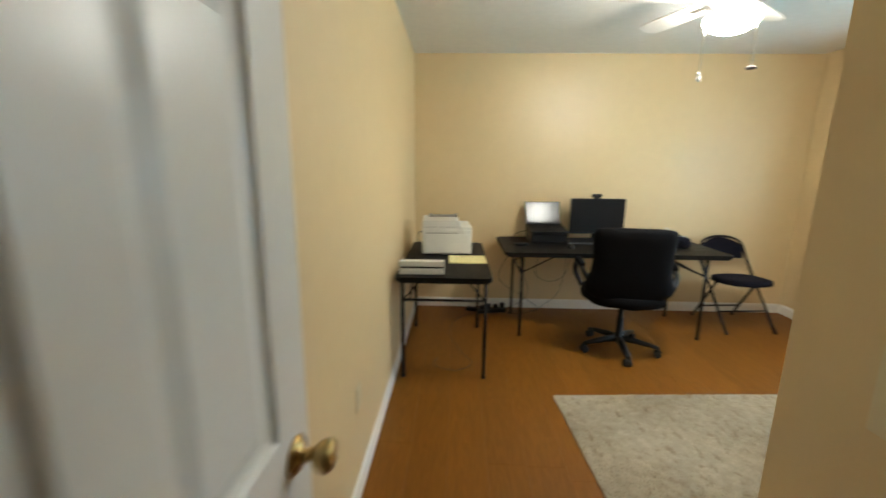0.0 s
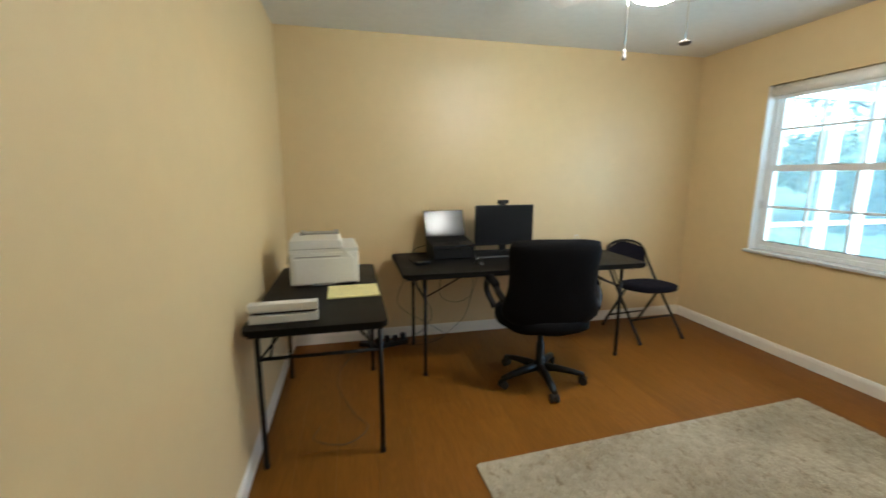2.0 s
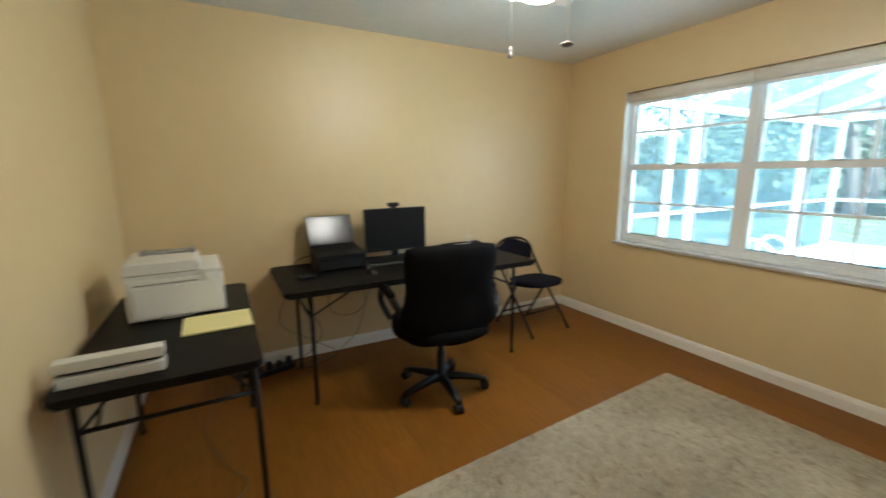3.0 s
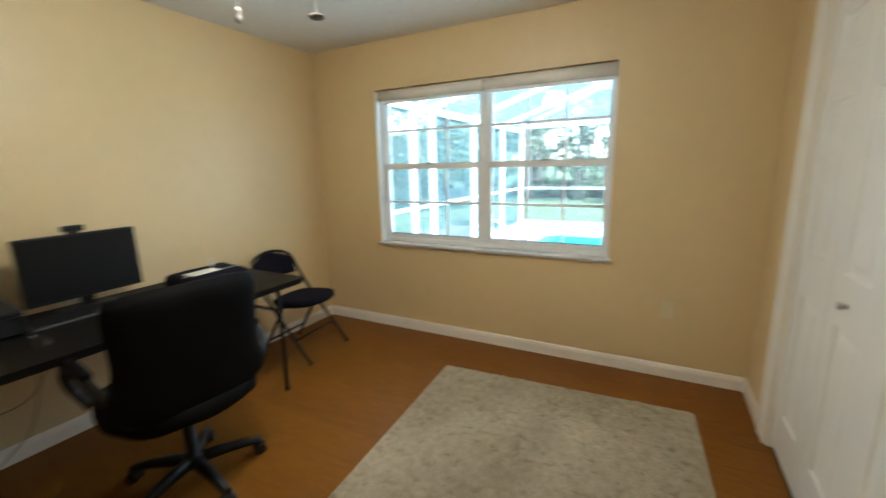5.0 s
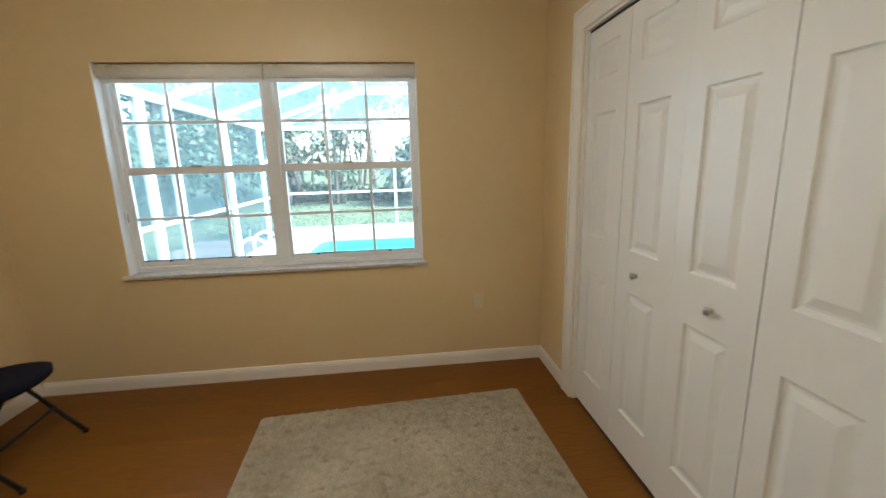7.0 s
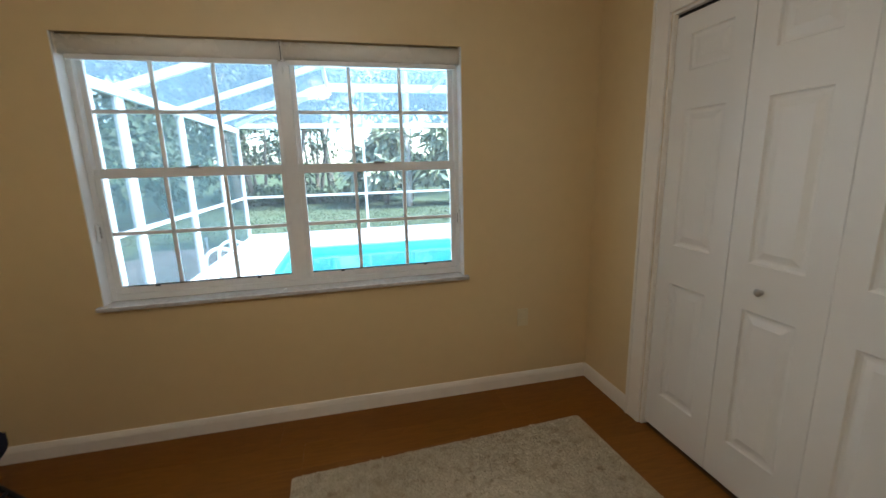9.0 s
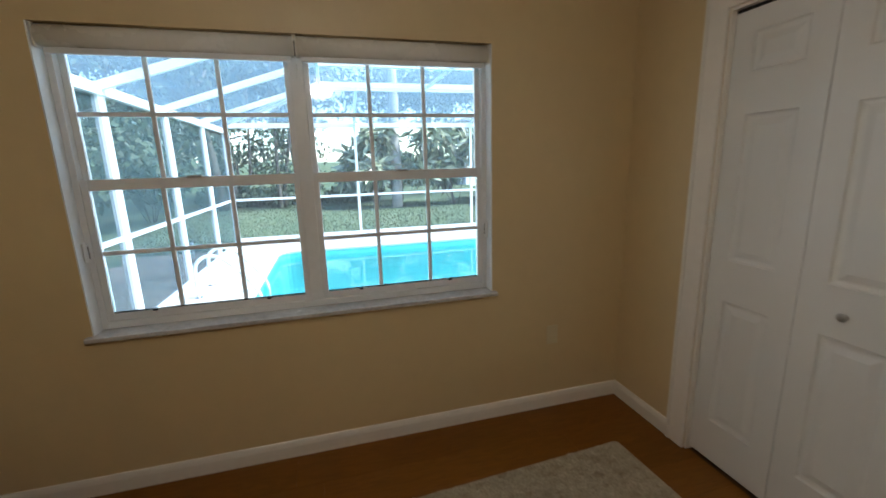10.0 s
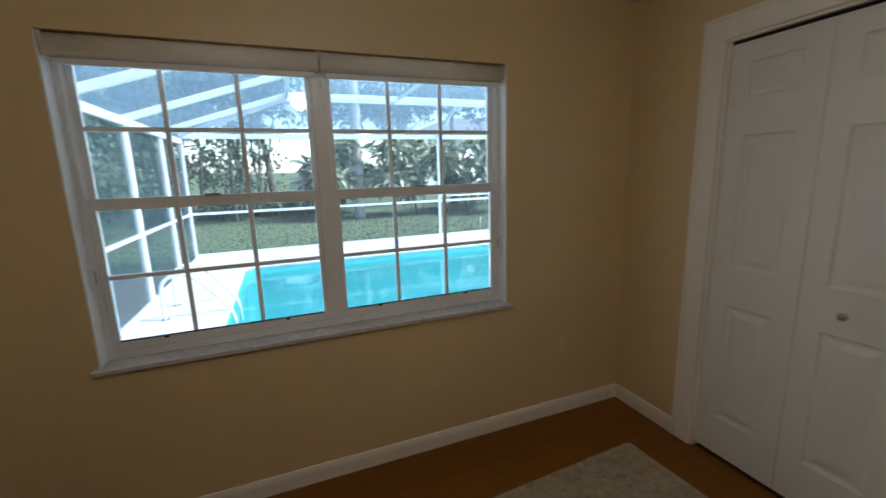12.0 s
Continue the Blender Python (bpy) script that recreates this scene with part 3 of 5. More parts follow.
def wall_plate(name, m, label, kind):
    o = thing(name, m, label, kind)
    part("plate", B(-0.036, 0.036, 0.0, 0.006, -0.058, 0.058, r=0.003), PLATE, o)
    if name == "light_switch":
        part("toggle", B(-0.005, 0.005, 0.005, 0.017, -0.004, 0.016, r=0.002), PLATE, o)
    else:
        for z in (-0.020, 0.020):
            part("socket", B(-0.017, 0.017, 0.005, 0.0075, z - 0.014, z + 0.014, r=0.003), PLATE, o)
    return o


wall_plate("wall_outlet", pose(XE, 1.702, 0.472, 0, 0, 90), "cream plastic wall outlet below the window", "outlet")
wall_plate("light_switch", pose(XR, 1.06, 1.16, 0, 0, 90), "cream plastic light switch on the entry wall", "light switch")
wall_plate("wall_outlet", pose(XW, 2.18, 0.45, 0, 0, -90), "cream plastic wall outlet on the long wall", "outlet")
wall_plate("wall_outlet", pose(0.43, YN, 0.36, 0, 0, 180), "cream plastic wall outlet under the printer table", "outlet")

# ---- ceiling fan with lamp ----
FX, FY = 1.965, 2.95
fan = thing("ceiling_fan", pose(FX, FY, H), "white ceiling fan with a lit frosted glass bowl", "ceiling fan")
part("canopy", lathe([(0.075, 0), (0.078, -0.02), (0.065, -0.05), (0.03, -0.06)], 28), FANW, fan)
part("motor_housing", lathe([(0.03, -0.06), (0.10, -0.072), (0.125, -0.10), (0.125, -0.155), (0.095, -0.185), (0.06, -0.19)], 32), FANW, fan)
part("light_fitter", lathe([(0.06, -0.19), (0.075, -0.20), (0.075, -0.222), (0.06, -0.225)], 28), FANW, fan)
part("glass_bowl", lathe([(0.055, -0.225), (0.10, -0.235), (0.125, -0.255), (0.125, -0.275), (0.10, -0.305), (0.06, -0.325), (0.01, -0.332)], 32), LAMPG, fan, "lit frosted glass bowl")
for i in range(5):
    a = 72 * i + 38
    r = pose(0, 0, 0, 0, 0, a)
    bl = [(0.19, -0.055), (0.26, -0.062), (0.50, -0.070), (0.57, -0.062), (0.60, -0.03), (0.60, 0.03), (0.57, 0.062), (0.50, 0.070), (0.26, 0.062), (0.19, 0.055)]
    blade = part("blade", prism(bl, -0.004, 0.004, 0.0015), FANW, fan, m=r @ pose(0, 0, -0.150, 11, 0, 0))
    bb = B(0.10, 0.25, -0.016, 0.016, -0.010, -0.004, r=0.002)
    part("blade_iron", bb, NICKEL, blade, "metal blade bracket")
for (x, y, z), cap in (((1.885, 3.042, 1.895), 0), ((2.039, 2.86, 1.904), 1)):
    dx, dy = x - FX, y - FY
    ch = part("pull_chain", T([(dx * 0.55, dy * 0.55, -0.215), (dx * 0.9, dy * 0.9, -0.235), (dx, dy, -0.27), (dx, dy, z - H + 0.03)], 0.0022, 6), CHROME, fan, "thin pull chain")
    if cap:
        part("fob", lathe([(0.004, 0.012), (0.022, 0.006), (0.026, 0.0), (0.02, -0.005), (0.004, -0.007)], 16), BARK, ch, "small dark fan-shaped fob", m=pose(dx, dy, z - H + 0.018))
    else:
        part("fob", lathe([(0.004, 0.035), (0.008, 0.03), (0.008, 0.02), (0.006, 0.016), (0.010, 0.006), (0.010, -0.008), (0.003, -0.012)], 16), GREYPL, ch, "small grey pull fob", m=pose(dx, dy, z - H + 0.008))

# ---- folding tables ----
def folding_table(m, w, d, zt, inset_x, y_legs, label):
    """A folding table: x across w, y across d, top at zt. Legs stand in two frames near the ends of the long side."""
    o = thing("folding_table", m, label, "table", "black folding tables")
    top = part("tabletop", prism(round_rect(-w / 2, w / 2, -d / 2, d / 2, 0.035), zt - 0.028, zt, 0.006), BLACKTOP, o)
    part("apron", B(-w / 2 + 0.02, w / 2 - 0.02, -d / 2 + 0.02, d / 2 - 0.02, zt - 0.043, zt - 0.0285, r=0.004), BLACKMETAL, o)
    for sx in (-1, 1):
        x = sx * (w / 2 - inset_x)
        for y in y_legs:
            leg = part("leg", T([(x, y, 0.012), (x, y, zt - 0.043)], 0.0125, 10), BLACKMETAL, o)
            part("foot_cap", lathe([(0.014, 0), (0.015, 0.002), (0.015, 0.022), (0.0128, 0.024)], 12), RUBBER, leg, m=pose(x, y, 0))
        part("crossbar", T([(x, y_legs[0], zt - 0.195), (x, y_legs[1], zt - 0.195)], 0.009, 8), BLACKMETAL, o)
        for y, k in ((y_legs[0], 1), (y_legs[1], -1)):
            part("brace", T([(x, y + k * 0.012, zt - 0.19), (x, y + k * 0.13, zt - 0.045)], 0.006, 6), BLACKMETAL, o)
            part("long_brace", T([(x - sx * 0.01, y + k * 0.05, zt - 0.195), (x - sx * 0.30, y + k * 0.05, zt - 0.045)], 0.006, 6), BLACKMETAL, o)
    return o


TZ = 0.747
folding_table(pose(0.492, 3.620, 0, 0, 0, 90), 1.205, 0.606, TZ, 0.155, (-0.275, 0.275), "small black folding table along the wall")
folding_table(pose(1.870, 4.195, 0), 1.81, 0.762, TZ, 0.155, (-0.295, 0.255), "long black folding table used as a desk")

# ---- printer ----
pr = thing("printer", pose(0.487, 3.850, TZ, 0, 0, 3), "white laser printer on the small folding table", "printer")
part("body", B(-0.19, 0.19, -0.19, 0.19, 0.012, 0.200, r=0.008), WHITEPL, pr)
part("front_panel", B(-0.168, 0.168, -0.196, -0.189, 0.022, 0.165, r=0.004), WHITEPL, pr)
part("finger_slot", B(-0.07, 0.05, -0.1985, -0.185, 0.010, 0.024, r=0.002), GREYPL, pr, "grey finger slot")
# no hollow here: a grey strip gives the slot its shadow
part("exit_slot", B(-0.16, 0.085, -0.1925, -0.16, 0.172, 0.178), GREYPL, pr, "grey strip with the paper slot's shadow in its colour")
wedge = prism([(-0.19, 0.2005), (0.188, 0.2005), (0.190, 0.216), (0.182, 0.220), (-0.19, 0.220)], -0.19, 0.19)
bmesh.ops.transform(wedge, matrix=Matrix(((1, 0, 0, 0), (0, 0, 1, 0), (0, 1, 0, 0), (0, 0, 0, 1))), verts=wedge.verts)
part("output_tray", wedge, WHITEPL, pr)
lid = prism([(-0.188, 0.221), (0.085, 0.221), (0.105, 0.240), (0.100, 0.256), (0.080, 0.270), (-0.180, 0.270), (-0.188, 0.262)], -0.19, 0.17, 0.004)
bmesh.ops.transform(lid, matrix=Matrix(((1, 0, 0, 0), (0, 0, 1, 0), (0, 1, 0, 0), (0, 0, 0, 1))), verts=lid.verts)
part("scanner_lid", lid, WHITEPL, pr)
part("lid_seam", B(-0.186, 0.09, -0.1925, -0.187, 0.2190, 0.2215), GREYPL, pr, "grey seam under the lid")
part("paper_support", B(-0.12, 0.07, 0.04, 0.13, 0.2705, 0.281, r=0.004), GREYPL, pr, "grey paper support flap")
for x in (-0.125, 0.075):
    part("paper_guide", B(x - 0.014, x + 0.014, 0.02, 0.12, 0.2705, 0.290, r=0.004), GREYPL, pr, "dark grey paper guide")
part("control_strip", B(-0.012, 0.012, -0.003, 0.003, -0.050, 0.050, r=0.002), WHITEPL, pr, "slanting control strip", m=pose(0.122, -0.1935, 0.190, 0, -38, 0))
for x in (-0.15, 0.15):
    for y in (-0.15, 0.15):
        part("foot", lathe([(0.014, 0), (0.014, 0.013)], 10), RUBBER, pr, m=pose(x, y, 0))

org = thing("desk_organiser", pose(0.350, 3.120, TZ, 0, 0, 1.5), "white two-tier slim desk organiser at the end of the small table", "organiser")
for z in (0.0, 0.050):
    part("tier", B(-0.143, 0.143, -0.026, 0.026, z, z + 0.036, r=0.003), WHITEPL, org)
# black filler paints the shade in the gap between the tiers
part("gap_shade", B(-0.135, 0.135, -0.004, 0.022, 0.0361, 0.0499), PLASTIC, org, "dark strip standing in for the shaded gap between the tiers")

pad = thing("notepad", pose(0.650, 3.515, TZ, 0, 0, 1.5), "yellow legal notepad on the small folding table", "notepad")
part("paper_block", B(-0.135, 0.135, -0.115, 0.115, 0.001, 0.010, r=0.001), YELLOW, pad)
for i in range(9):
    part("ruled_line", B(-0.13, 0.13, -0.095 + i * 0.022, -0.0942 + i * 0.022, 0.0101, 0.0104), GREYPL, pad)

# ---- laptop on a stand ----
lp = thing("laptop_stand", pose(1.40, 4.35, TZ, 0, 0, 3.5), "black laptop stand with solid sides on the desk", "laptop stand")
for x in (-0.155, 0.155):
    b = prism([(-0.125, 0.0), (0.125, 0.0), (0.125, 0.125), (-0.125, 0.083)], -0.006, 0.006)
    bmesh.ops.transform(b, matrix=Matrix(((0, 0, 1, 0), (1, 0, 0, 0), (0, 1, 0, 0), (0, 0, 0, 1))), verts=b.verts)
    part("side", b, BLACKMETAL, lp, m=pose(x, 0, 0))
part("shelf", B(-0.165, 0.165, -0.130, 0.130, -0.003, 0.003, r=0.002), BLACKMETAL, lp, m=pose(0, 0, 0.1075, 9.5, 0, 0))
part("front_panel", B(-0.148, 0.148, -0.118, -0.112, 0.012, 0.078, r=0.002), PLASTIC, lp)
part("back_panel", B(-0.148, 0.148, 0.112, 0.118, 0.012, 0.112, r=0.002), PLASTIC, lp)
lt = thing("laptop", pose(1.40, 4.35, TZ + 0.1095) @ pose(0, 0, 0, 0, 0, 3.5) @ pose(0, 0, 0, 9.5, 0, 0), "open black laptop, screen off, on a sloping stand", "laptop")
base = part("base", B(-0.168, 0.168, -0.118, 0.118, 0.002, 0.020, r=0.004), PLASTIC, lt)
for r in range(5):
    for c in range(12):
        part("key", B(-0.150 + c * 0.0252, -0.150 + c * 0.0252 + 0.020, -0.02 + r * 0.024, -0.02 + r * 0.024 + 0.019, 0.0201, 0.0222), PLASTIC, base)
part("touchpad", B(-0.05, 0.05, -0.105, -0.04, 0.0201, 0.0212, r=0.0005), SCREEN, base)
lid = part("lid", B(-0.168, 0.168, -0.003, 0.004, 0.0, 0.218, r=0.003), PLASTIC, lt, m=pose(0, 0.118, 0.018, -31, 0, 0))
part("screen", B(-0.158, 0.158, -0.0042, -0.0032, 0.014, 0.208), LAPSCREEN, lid, "glossy switched-off screen")

# ---- monitor with webcam ----
mo = thing("monitor", pose(1.878, 4.42, TZ, 0, 0, 2.5), "black flat computer monitor on a stand", "monitor")
part("screen_housing", B(-0.253, 0.253, -0.012, 0.022, 0.068, 0.394, r=0.006), PLASTIC, mo)
part("screen", B(-0.243, 0.243, -0.0135, -0.0121, 0.084, 0.384), SCREEN, mo, "dark switched-off screen")
part("neck", B(-0.03, 0.03, 0.0225, 0.045, 0.012, 0.22, r=0.006), PLASTIC, mo)
part("foot", prism(round_rect(-0.125, 0.125, -0.09, 0.10, 0.05), 0.0, 0.012, 0.003), PLASTIC, mo)
wc = thing("webcam", pose(1.86, 4.42, TZ + 0.394), "small black webcam clipped on top of the monitor", "webcam")
part("body", B(-0.045, 0.045, -0.018, 0.018, 0.012, 0.042, r=0.008), PLASTIC, wc)
part("lens", lathe([(0.011, 0), (0.011, 0.003), (0.008, 0.004)], 16), LAPSCREEN, wc, m=pose(0, -0.018, 0.027, 90, 0, 0))
part("clip", B(-0.022, 0.022, -0.020, 0.030, 0.0005, 0.014, r=0.003), PLASTIC, wc)

kb = thing("keyboard", pose(1.80, 4.30, TZ + 0.004, 8, 0, 1), "slim dark-grey computer keyboard below the monitor", "keyboard")
part("case", B(-0.215, 0.215, -0.062, 0.062, 0.002, 0.016, r=0.004), KEYCASE, kb)
for r in range(5):
    for c in range(15):
        part("key", B(-0.205 + c * 0.0275, -0.205 + c * 0.0275 + 0.023, -0.052 + r * 0.021, -0.052 + r * 0.021 + 0.017, 0.0161, 0.0195), PLASTIC, kb)
ms = thing("computer_mouse", pose(1.545, 4.05, TZ, 0, 0, 12), "small dark computer mouse on the desk", "mouse")
b = bmesh.new()
bmesh.ops.create_uvsphere(b, u_segments=16, v_segments=8, radius=1, matrix=Matrix.Diagonal((0.032, 0.055, 0.034, 1)))
bmesh.ops.bisect_plane(b, geom=[*b.verts, *b.edges, *b.faces], plane_co=(0, 0, 0), plane_no=(0, 0, -1), clear_outer=True)
bmesh.ops.contextual_create(b, geom=[e for e in b.edges if e.is_boundary])
for f in b.faces:
    f.smooth = True
part("shell", b, PLASTIC, ms)
part("wheel", T([(-0.004, 0.03, 0.028), (0.004, 0.03, 0.028)], 0.008, 12), SILVER, ms)
hub = thing("usb_hub", pose(1.14, 4.12, TZ, 0, 0, 20), "small black usb hub with cables on the desk", "usb hub")
part("box", B(-0.055, 0.055, -0.025, 0.025, 0.001, 0.024, r=0.004), PLASTIC, hub)
for x in (-0.03, 0, 0.03):
    part("plug", B(x - 0.007, x + 0.007, -0.045, -0.0255, 0.008, 0.016, r=0.001), PLASTIC, hub)

# ---- soft bag on the desk ----
bag = thing("laptop_bag", pose(2.40, 4.235, TZ, 0, 0, -3), "soft black laptop bag lying on the desk", "bag")
b = B(-0.19, 0.19, -0.14, 0.14, 0.0, 0.092, r=0.030, seg=3)
bmesh.ops.subdivide_edges(b, edges=b.edges, cuts=2, use_grid_fill=True)
for v in b.verts:
    if v.co.z > 0.02:
        v.co += Vector((0.006, 0.006, 0.014)) * noise.noise(v.co * 11)
for f in b.faces:
    f.smooth = True
part("body", b, BLACKFAB, bag)
part("handle", T(arc([(-0.10, -0.142, 0.065), (-0.09, -0.152, 0.045), (0.0, -0.156, 0.026), (0.09, -0.152, 0.045), (0.10, -0.142, 0.065)]), 0.009, 8), LEATHER, bag)
part("zip", T(arc([(-0.17, -0.05, 0.092), (0, -0.06, 0.097), (0.17, -0.05, 0.092)]), 0.003, 6), NICKEL, bag, "metal zip")
part("flap_paper", B(-0.15, 0.03, -0.10, 0.00, 0.099, 0.102, r=0.001), PAPER, bag, "sheet of white paper sticking out", m=pose(0, 0, 0, 0, 0, 4))
b = T(arc([(0, 0, 0.0), (-0.02, 0, 0.035), (0.0, 0.004, 0.055), (0.02, 0, 0.035), (0.004, 0, 0.0)]), 0.0035, 6)
single("cable_loop", b, WHITEPL, "small loop of white cable on the bag", "cable", pose(2.47, 4.30, TZ + 0.093))

# ---- office chair ----
ch = thing("office_chair", pose(1.866, 3.675, 0, 0, 0, -9), "black padded swivel office chair with armrests", "office chair")
for i in range(5):
    a = 72 * i + 272
    r = pose(0, 0, 0, 0, 0, a)
    b = bmesh.new()
    secs = [(0.02, 0.105, 0.028, 0.034), (0.12, 0.100, 0.026, 0.028), (0.22, 0.086, 0.022, 0.022), (0.295, 0.070, 0.018, 0.018)]
    rings = [[b.verts.new((x, w * sy, z + h * sz)) for sy, sz in ((-1, -0.6), (-0.8, 0.5), (0, 0.75), (0.8, 0.5), (1, -0.6))] for x, z, w, h in secs]
    for p, q in zip(rings, rings[1:]):
        for j in range(5):
            b.faces.new((p[j], p[(j + 1) % 5], q[(j + 1) % 5], q[j])).smooth = True
    b.faces.new(rings[0])
    b.faces.new(rings[-1])
    leg = part("base_leg", b, PLASTIC, ch, m=r)
    cb = bmesh.new()
    for s in (-1, 1):
        tube(cb, [(0.285, s * 0.008, 0.027), (0.285, s * 0.026, 0.027)], 0.027, 14)
    tube(cb, [(0.285, 0, 0.03), (0.285, 0, 0.064)], 0.008, 8)
    box(cb, 0.262, 0.312, -0.0075, 0.0075, 0.020, 0.054, r=0.004)
    part("caster", cb, RUBBER, leg)
part("gas_lift", lathe([(0.040, 0.075), (0.040, 0.125), (0.026, 0.130), (0.026, 0.27), (0.020, 0.272), (0.020, 0.40)], 18), PLASTIC, ch)
part("mechanism", B(-0.10, 0.10, -0.14, 0.13, 0.395, 0.432, r=0.01), BLACKMETAL, ch)


def cushion(nx, ny, fn, m=None):
    """A padded shape closed from a front and a back grid; fn(u, v, side) gives a point, u and v from -1 to 1."""
    b = bmesh.new()
    g = {}
    for s in (1, -1):
        for i in range(nx + 1):
            for j in range(ny + 1):
                g[(i, j, s)] = b.verts.new(fn(2 * i / nx - 1, 2 * j / ny - 1, s))
    for s in (1, -1):
        for i in range(nx):
            for j in range(ny):
                q = [g[(a, c, s)] for a, c in ((i, j), (i + 1, j), (i + 1, j + 1), (i, j + 1))]
                b.faces.new(q if s > 0 else q[::-1]).smooth = True
    rim = [(i, 0) for i in range(nx)] + [(nx, j) for j in range(ny)] + [(i, ny) for i in range(nx, 0, -1)] + [(0, j) for j in range(ny, 0, -1)]
    mids = []
    for a, c in rim:
        p, q, w = g[(a, c, 1)].co, g[(a, c, -1)].co, fn(0.985 * (2 * a / nx - 1), 0.985 * (2 * c / ny - 1), 1)
        mids.append(b.verts.new((p + q) / 2 + (p - Vector(w)) * 0.7))
    for k, (a, c) in enumerate(rim):
        a2, c2 = rim[(k + 1) % len(rim)]
        for s in (1, -1):
            b.faces.new((g[(a, c, s)], g[(a2, c2, s)], mids[(k + 1) % len(rim)], mids[k])).smooth = True
    if m is not None:
        bmesh.ops.transform(b, matrix=m, verts=b.verts)
    return b


def squircle(u, v, k=0.32):
    return u * math.sqrt(max(0, 1 - k * v * v)), v * math.sqrt(max(0, 1 - k * u * u))


def seat_fn(u, v, s):
    x, y = squircle(u, v, 0.42)
    dome = (1 - u ** 4) * (1 - v ** 4)
    return (x * 0.300 - 0.01, y * 0.290 - 0.01, 0.475 + s * (0.028 + 0.034 * dome ** 0.5) + 0.008 * noise.noise((x * 3, y * 3, s)))


part("seat", cushion(16, 16, seat_fn), LEATHER, ch)


def back_fn(u, v, s):
    # v from the bottom to the top; waisted in the middle, broad at the hips and rounded in at the foot
    z = 0.728 + v * 0.287
    half = 0.262 + 0.018 * max(0.0, v) ** 2 + 0.036 * math.exp(-((v + 0.55) / 0.32) ** 2) - 0.10 * max(0.0, -v - 0.62) ** 1.5 / 0.234
    x = u * half * math.sqrt(max(0.0, 1 - 0.16 * max(0.0, v) ** 8))
    dome = ((1 - u ** 6) * (1 - v ** 6)) ** 0.5
    y = -0.235 - 0.055 * (z - 0.5) / 0.5 + 0.035 * u * u - s * (0.020 + 0.030 * dome)
    return (x - 0.018, y + 0.006 * noise.noise((x * 9, z * 9, s)), z - 0.016 * u ** 4 * (v > 0))


part("backrest", cushion(18, 18, back_fn), LEATHER, ch)
part("back_bar", T([(0, -0.08, 0.415), (0, -0.20, 0.43), (0, -0.225, 0.50), (0, -0.23, 0.58)], 0.020, 8), PLASTIC, ch)
for s in (-1, 1):
    part("armrest", T(arc([(s * 0.285, 0.16, 0.47), (s * 0.335, 0.21, 0.58), (s * 0.335, 0.17, 0.665), (s * 0.33, 0.0, 0.690), (s * 0.315, -0.14, 0.650), (s * 0.27, -0.22, 0.58)]), 0.021, 10), PLASTIC, ch)
    part("arm_pad", T(arc([(s * 0.335, 0.18, 0.685), (s * 0.335, 0.06, 0.708), (s * 0.325, -0.09, 0.694)]), [0.018, *[0.026] * 11, 0.018], 10), LEATHER, ch)

# ---- folding chair ----
fc = thing("folding_chair", pose(3.145, 4.275, 0, 0, 0, 5), "black padded steel folding chair in the corner", "folding chair")
for s in (-1, 1):
    x = s * 0.225
    # long leg: from the backrest down to the front foot; short leg: from the seat to the rear foot
    fl = part("front_leg", T(arc([(s * 0.212, 0.252, 0.690), (x, 0.215, 0.60), (x, 0.065, 0.39), (x, -0.235, 0.012)]), 0.0115, 10), BLACKMETAL, fc)
    part("foot_cap", lathe([(0.013, 0), (0.0145, 0.002), (0.0145, 0.02), (0.012, 0.022)], 10), RUBBER, fl, m=pose(x, -0.235, 0))
    xr = s * 0.200
    rl = part("rear_leg", T([(xr, 0.0, 0.415), (xr, 0.10, 0.25), (xr, 0.245, 0.012)], 0.0105, 10), BLACKMETAL, fc)
    part("foot_cap", lathe([(0.012, 0), (0.0135, 0.002), (0.0135, 0.02), (0.011, 0.022)], 10), RUBBER, rl, m=pose(xr, 0.245, 0))
part("rear_stretcher", T([(-0.2, 0.16, 0.13), (0.2, 0.16, 0.13)], 0.008, 8), BLACKMETAL, fc)
part("front_stretcher", T([(-0.225, -0.112, 0.17), (0.225, -0.112, 0.17)], 0.008, 8), BLACKMETAL, fc)
part("top_rail", T(arc([(-0.212, 0.252, 0.690), (-0.175, 0.276, 0.745), (-0.095, 0.292, 0.777), (0.0, 0.296, 0.786), (0.095, 0.292, 0.777), (0.175, 0.276, 0.745), (0.212, 0.252, 0.690)]), 0.0115, 10), BLACKMETAL, fc)


def fold_seat(u, v, s):
    x, y = squircle(u, v, 0.42)
    d = 0.66 + 0.34 * ((1 - u ** 6) * (1 - v ** 6)) ** 0.5
    return (x * 0.218, y * 0.208 - 0.035, 0.430 - y * 0.012 + s * (0.036 if s > 0 else 0.020) * d)


part("seat", cushion(12, 12, fold_seat), BLACKFAB, fc)


def fold_back(u, v, s):
    # an arched pad: straight foot, round head
    x = u * 0.205 * math.sqrt(1 - 0.36 * max(0.0, v) ** 2)
    z = 0.655 + v * (0.118 if v > 0 else 0.075) - (0.046 * u * u if v > 0 else 0.0) * v
    d = 0.4 + 0.6 * ((1 - u ** 6) * (1 - v ** 6)) ** 0.5
    return (x, 0.250 + (z - 0.66) * 0.25 + 0.03 * (1 - u * u) - s * 0.018 * d, z)


part("backrest", cushion(12, 8, fold_back), BLACKFAB, fc)

# ---- cables and power strip on the floor ----
ps = thing("power_strip", pose(0.93, 4.46, 0, 0, 0, 14), "black power strip with plugs on the floor by the wall", "power strip")
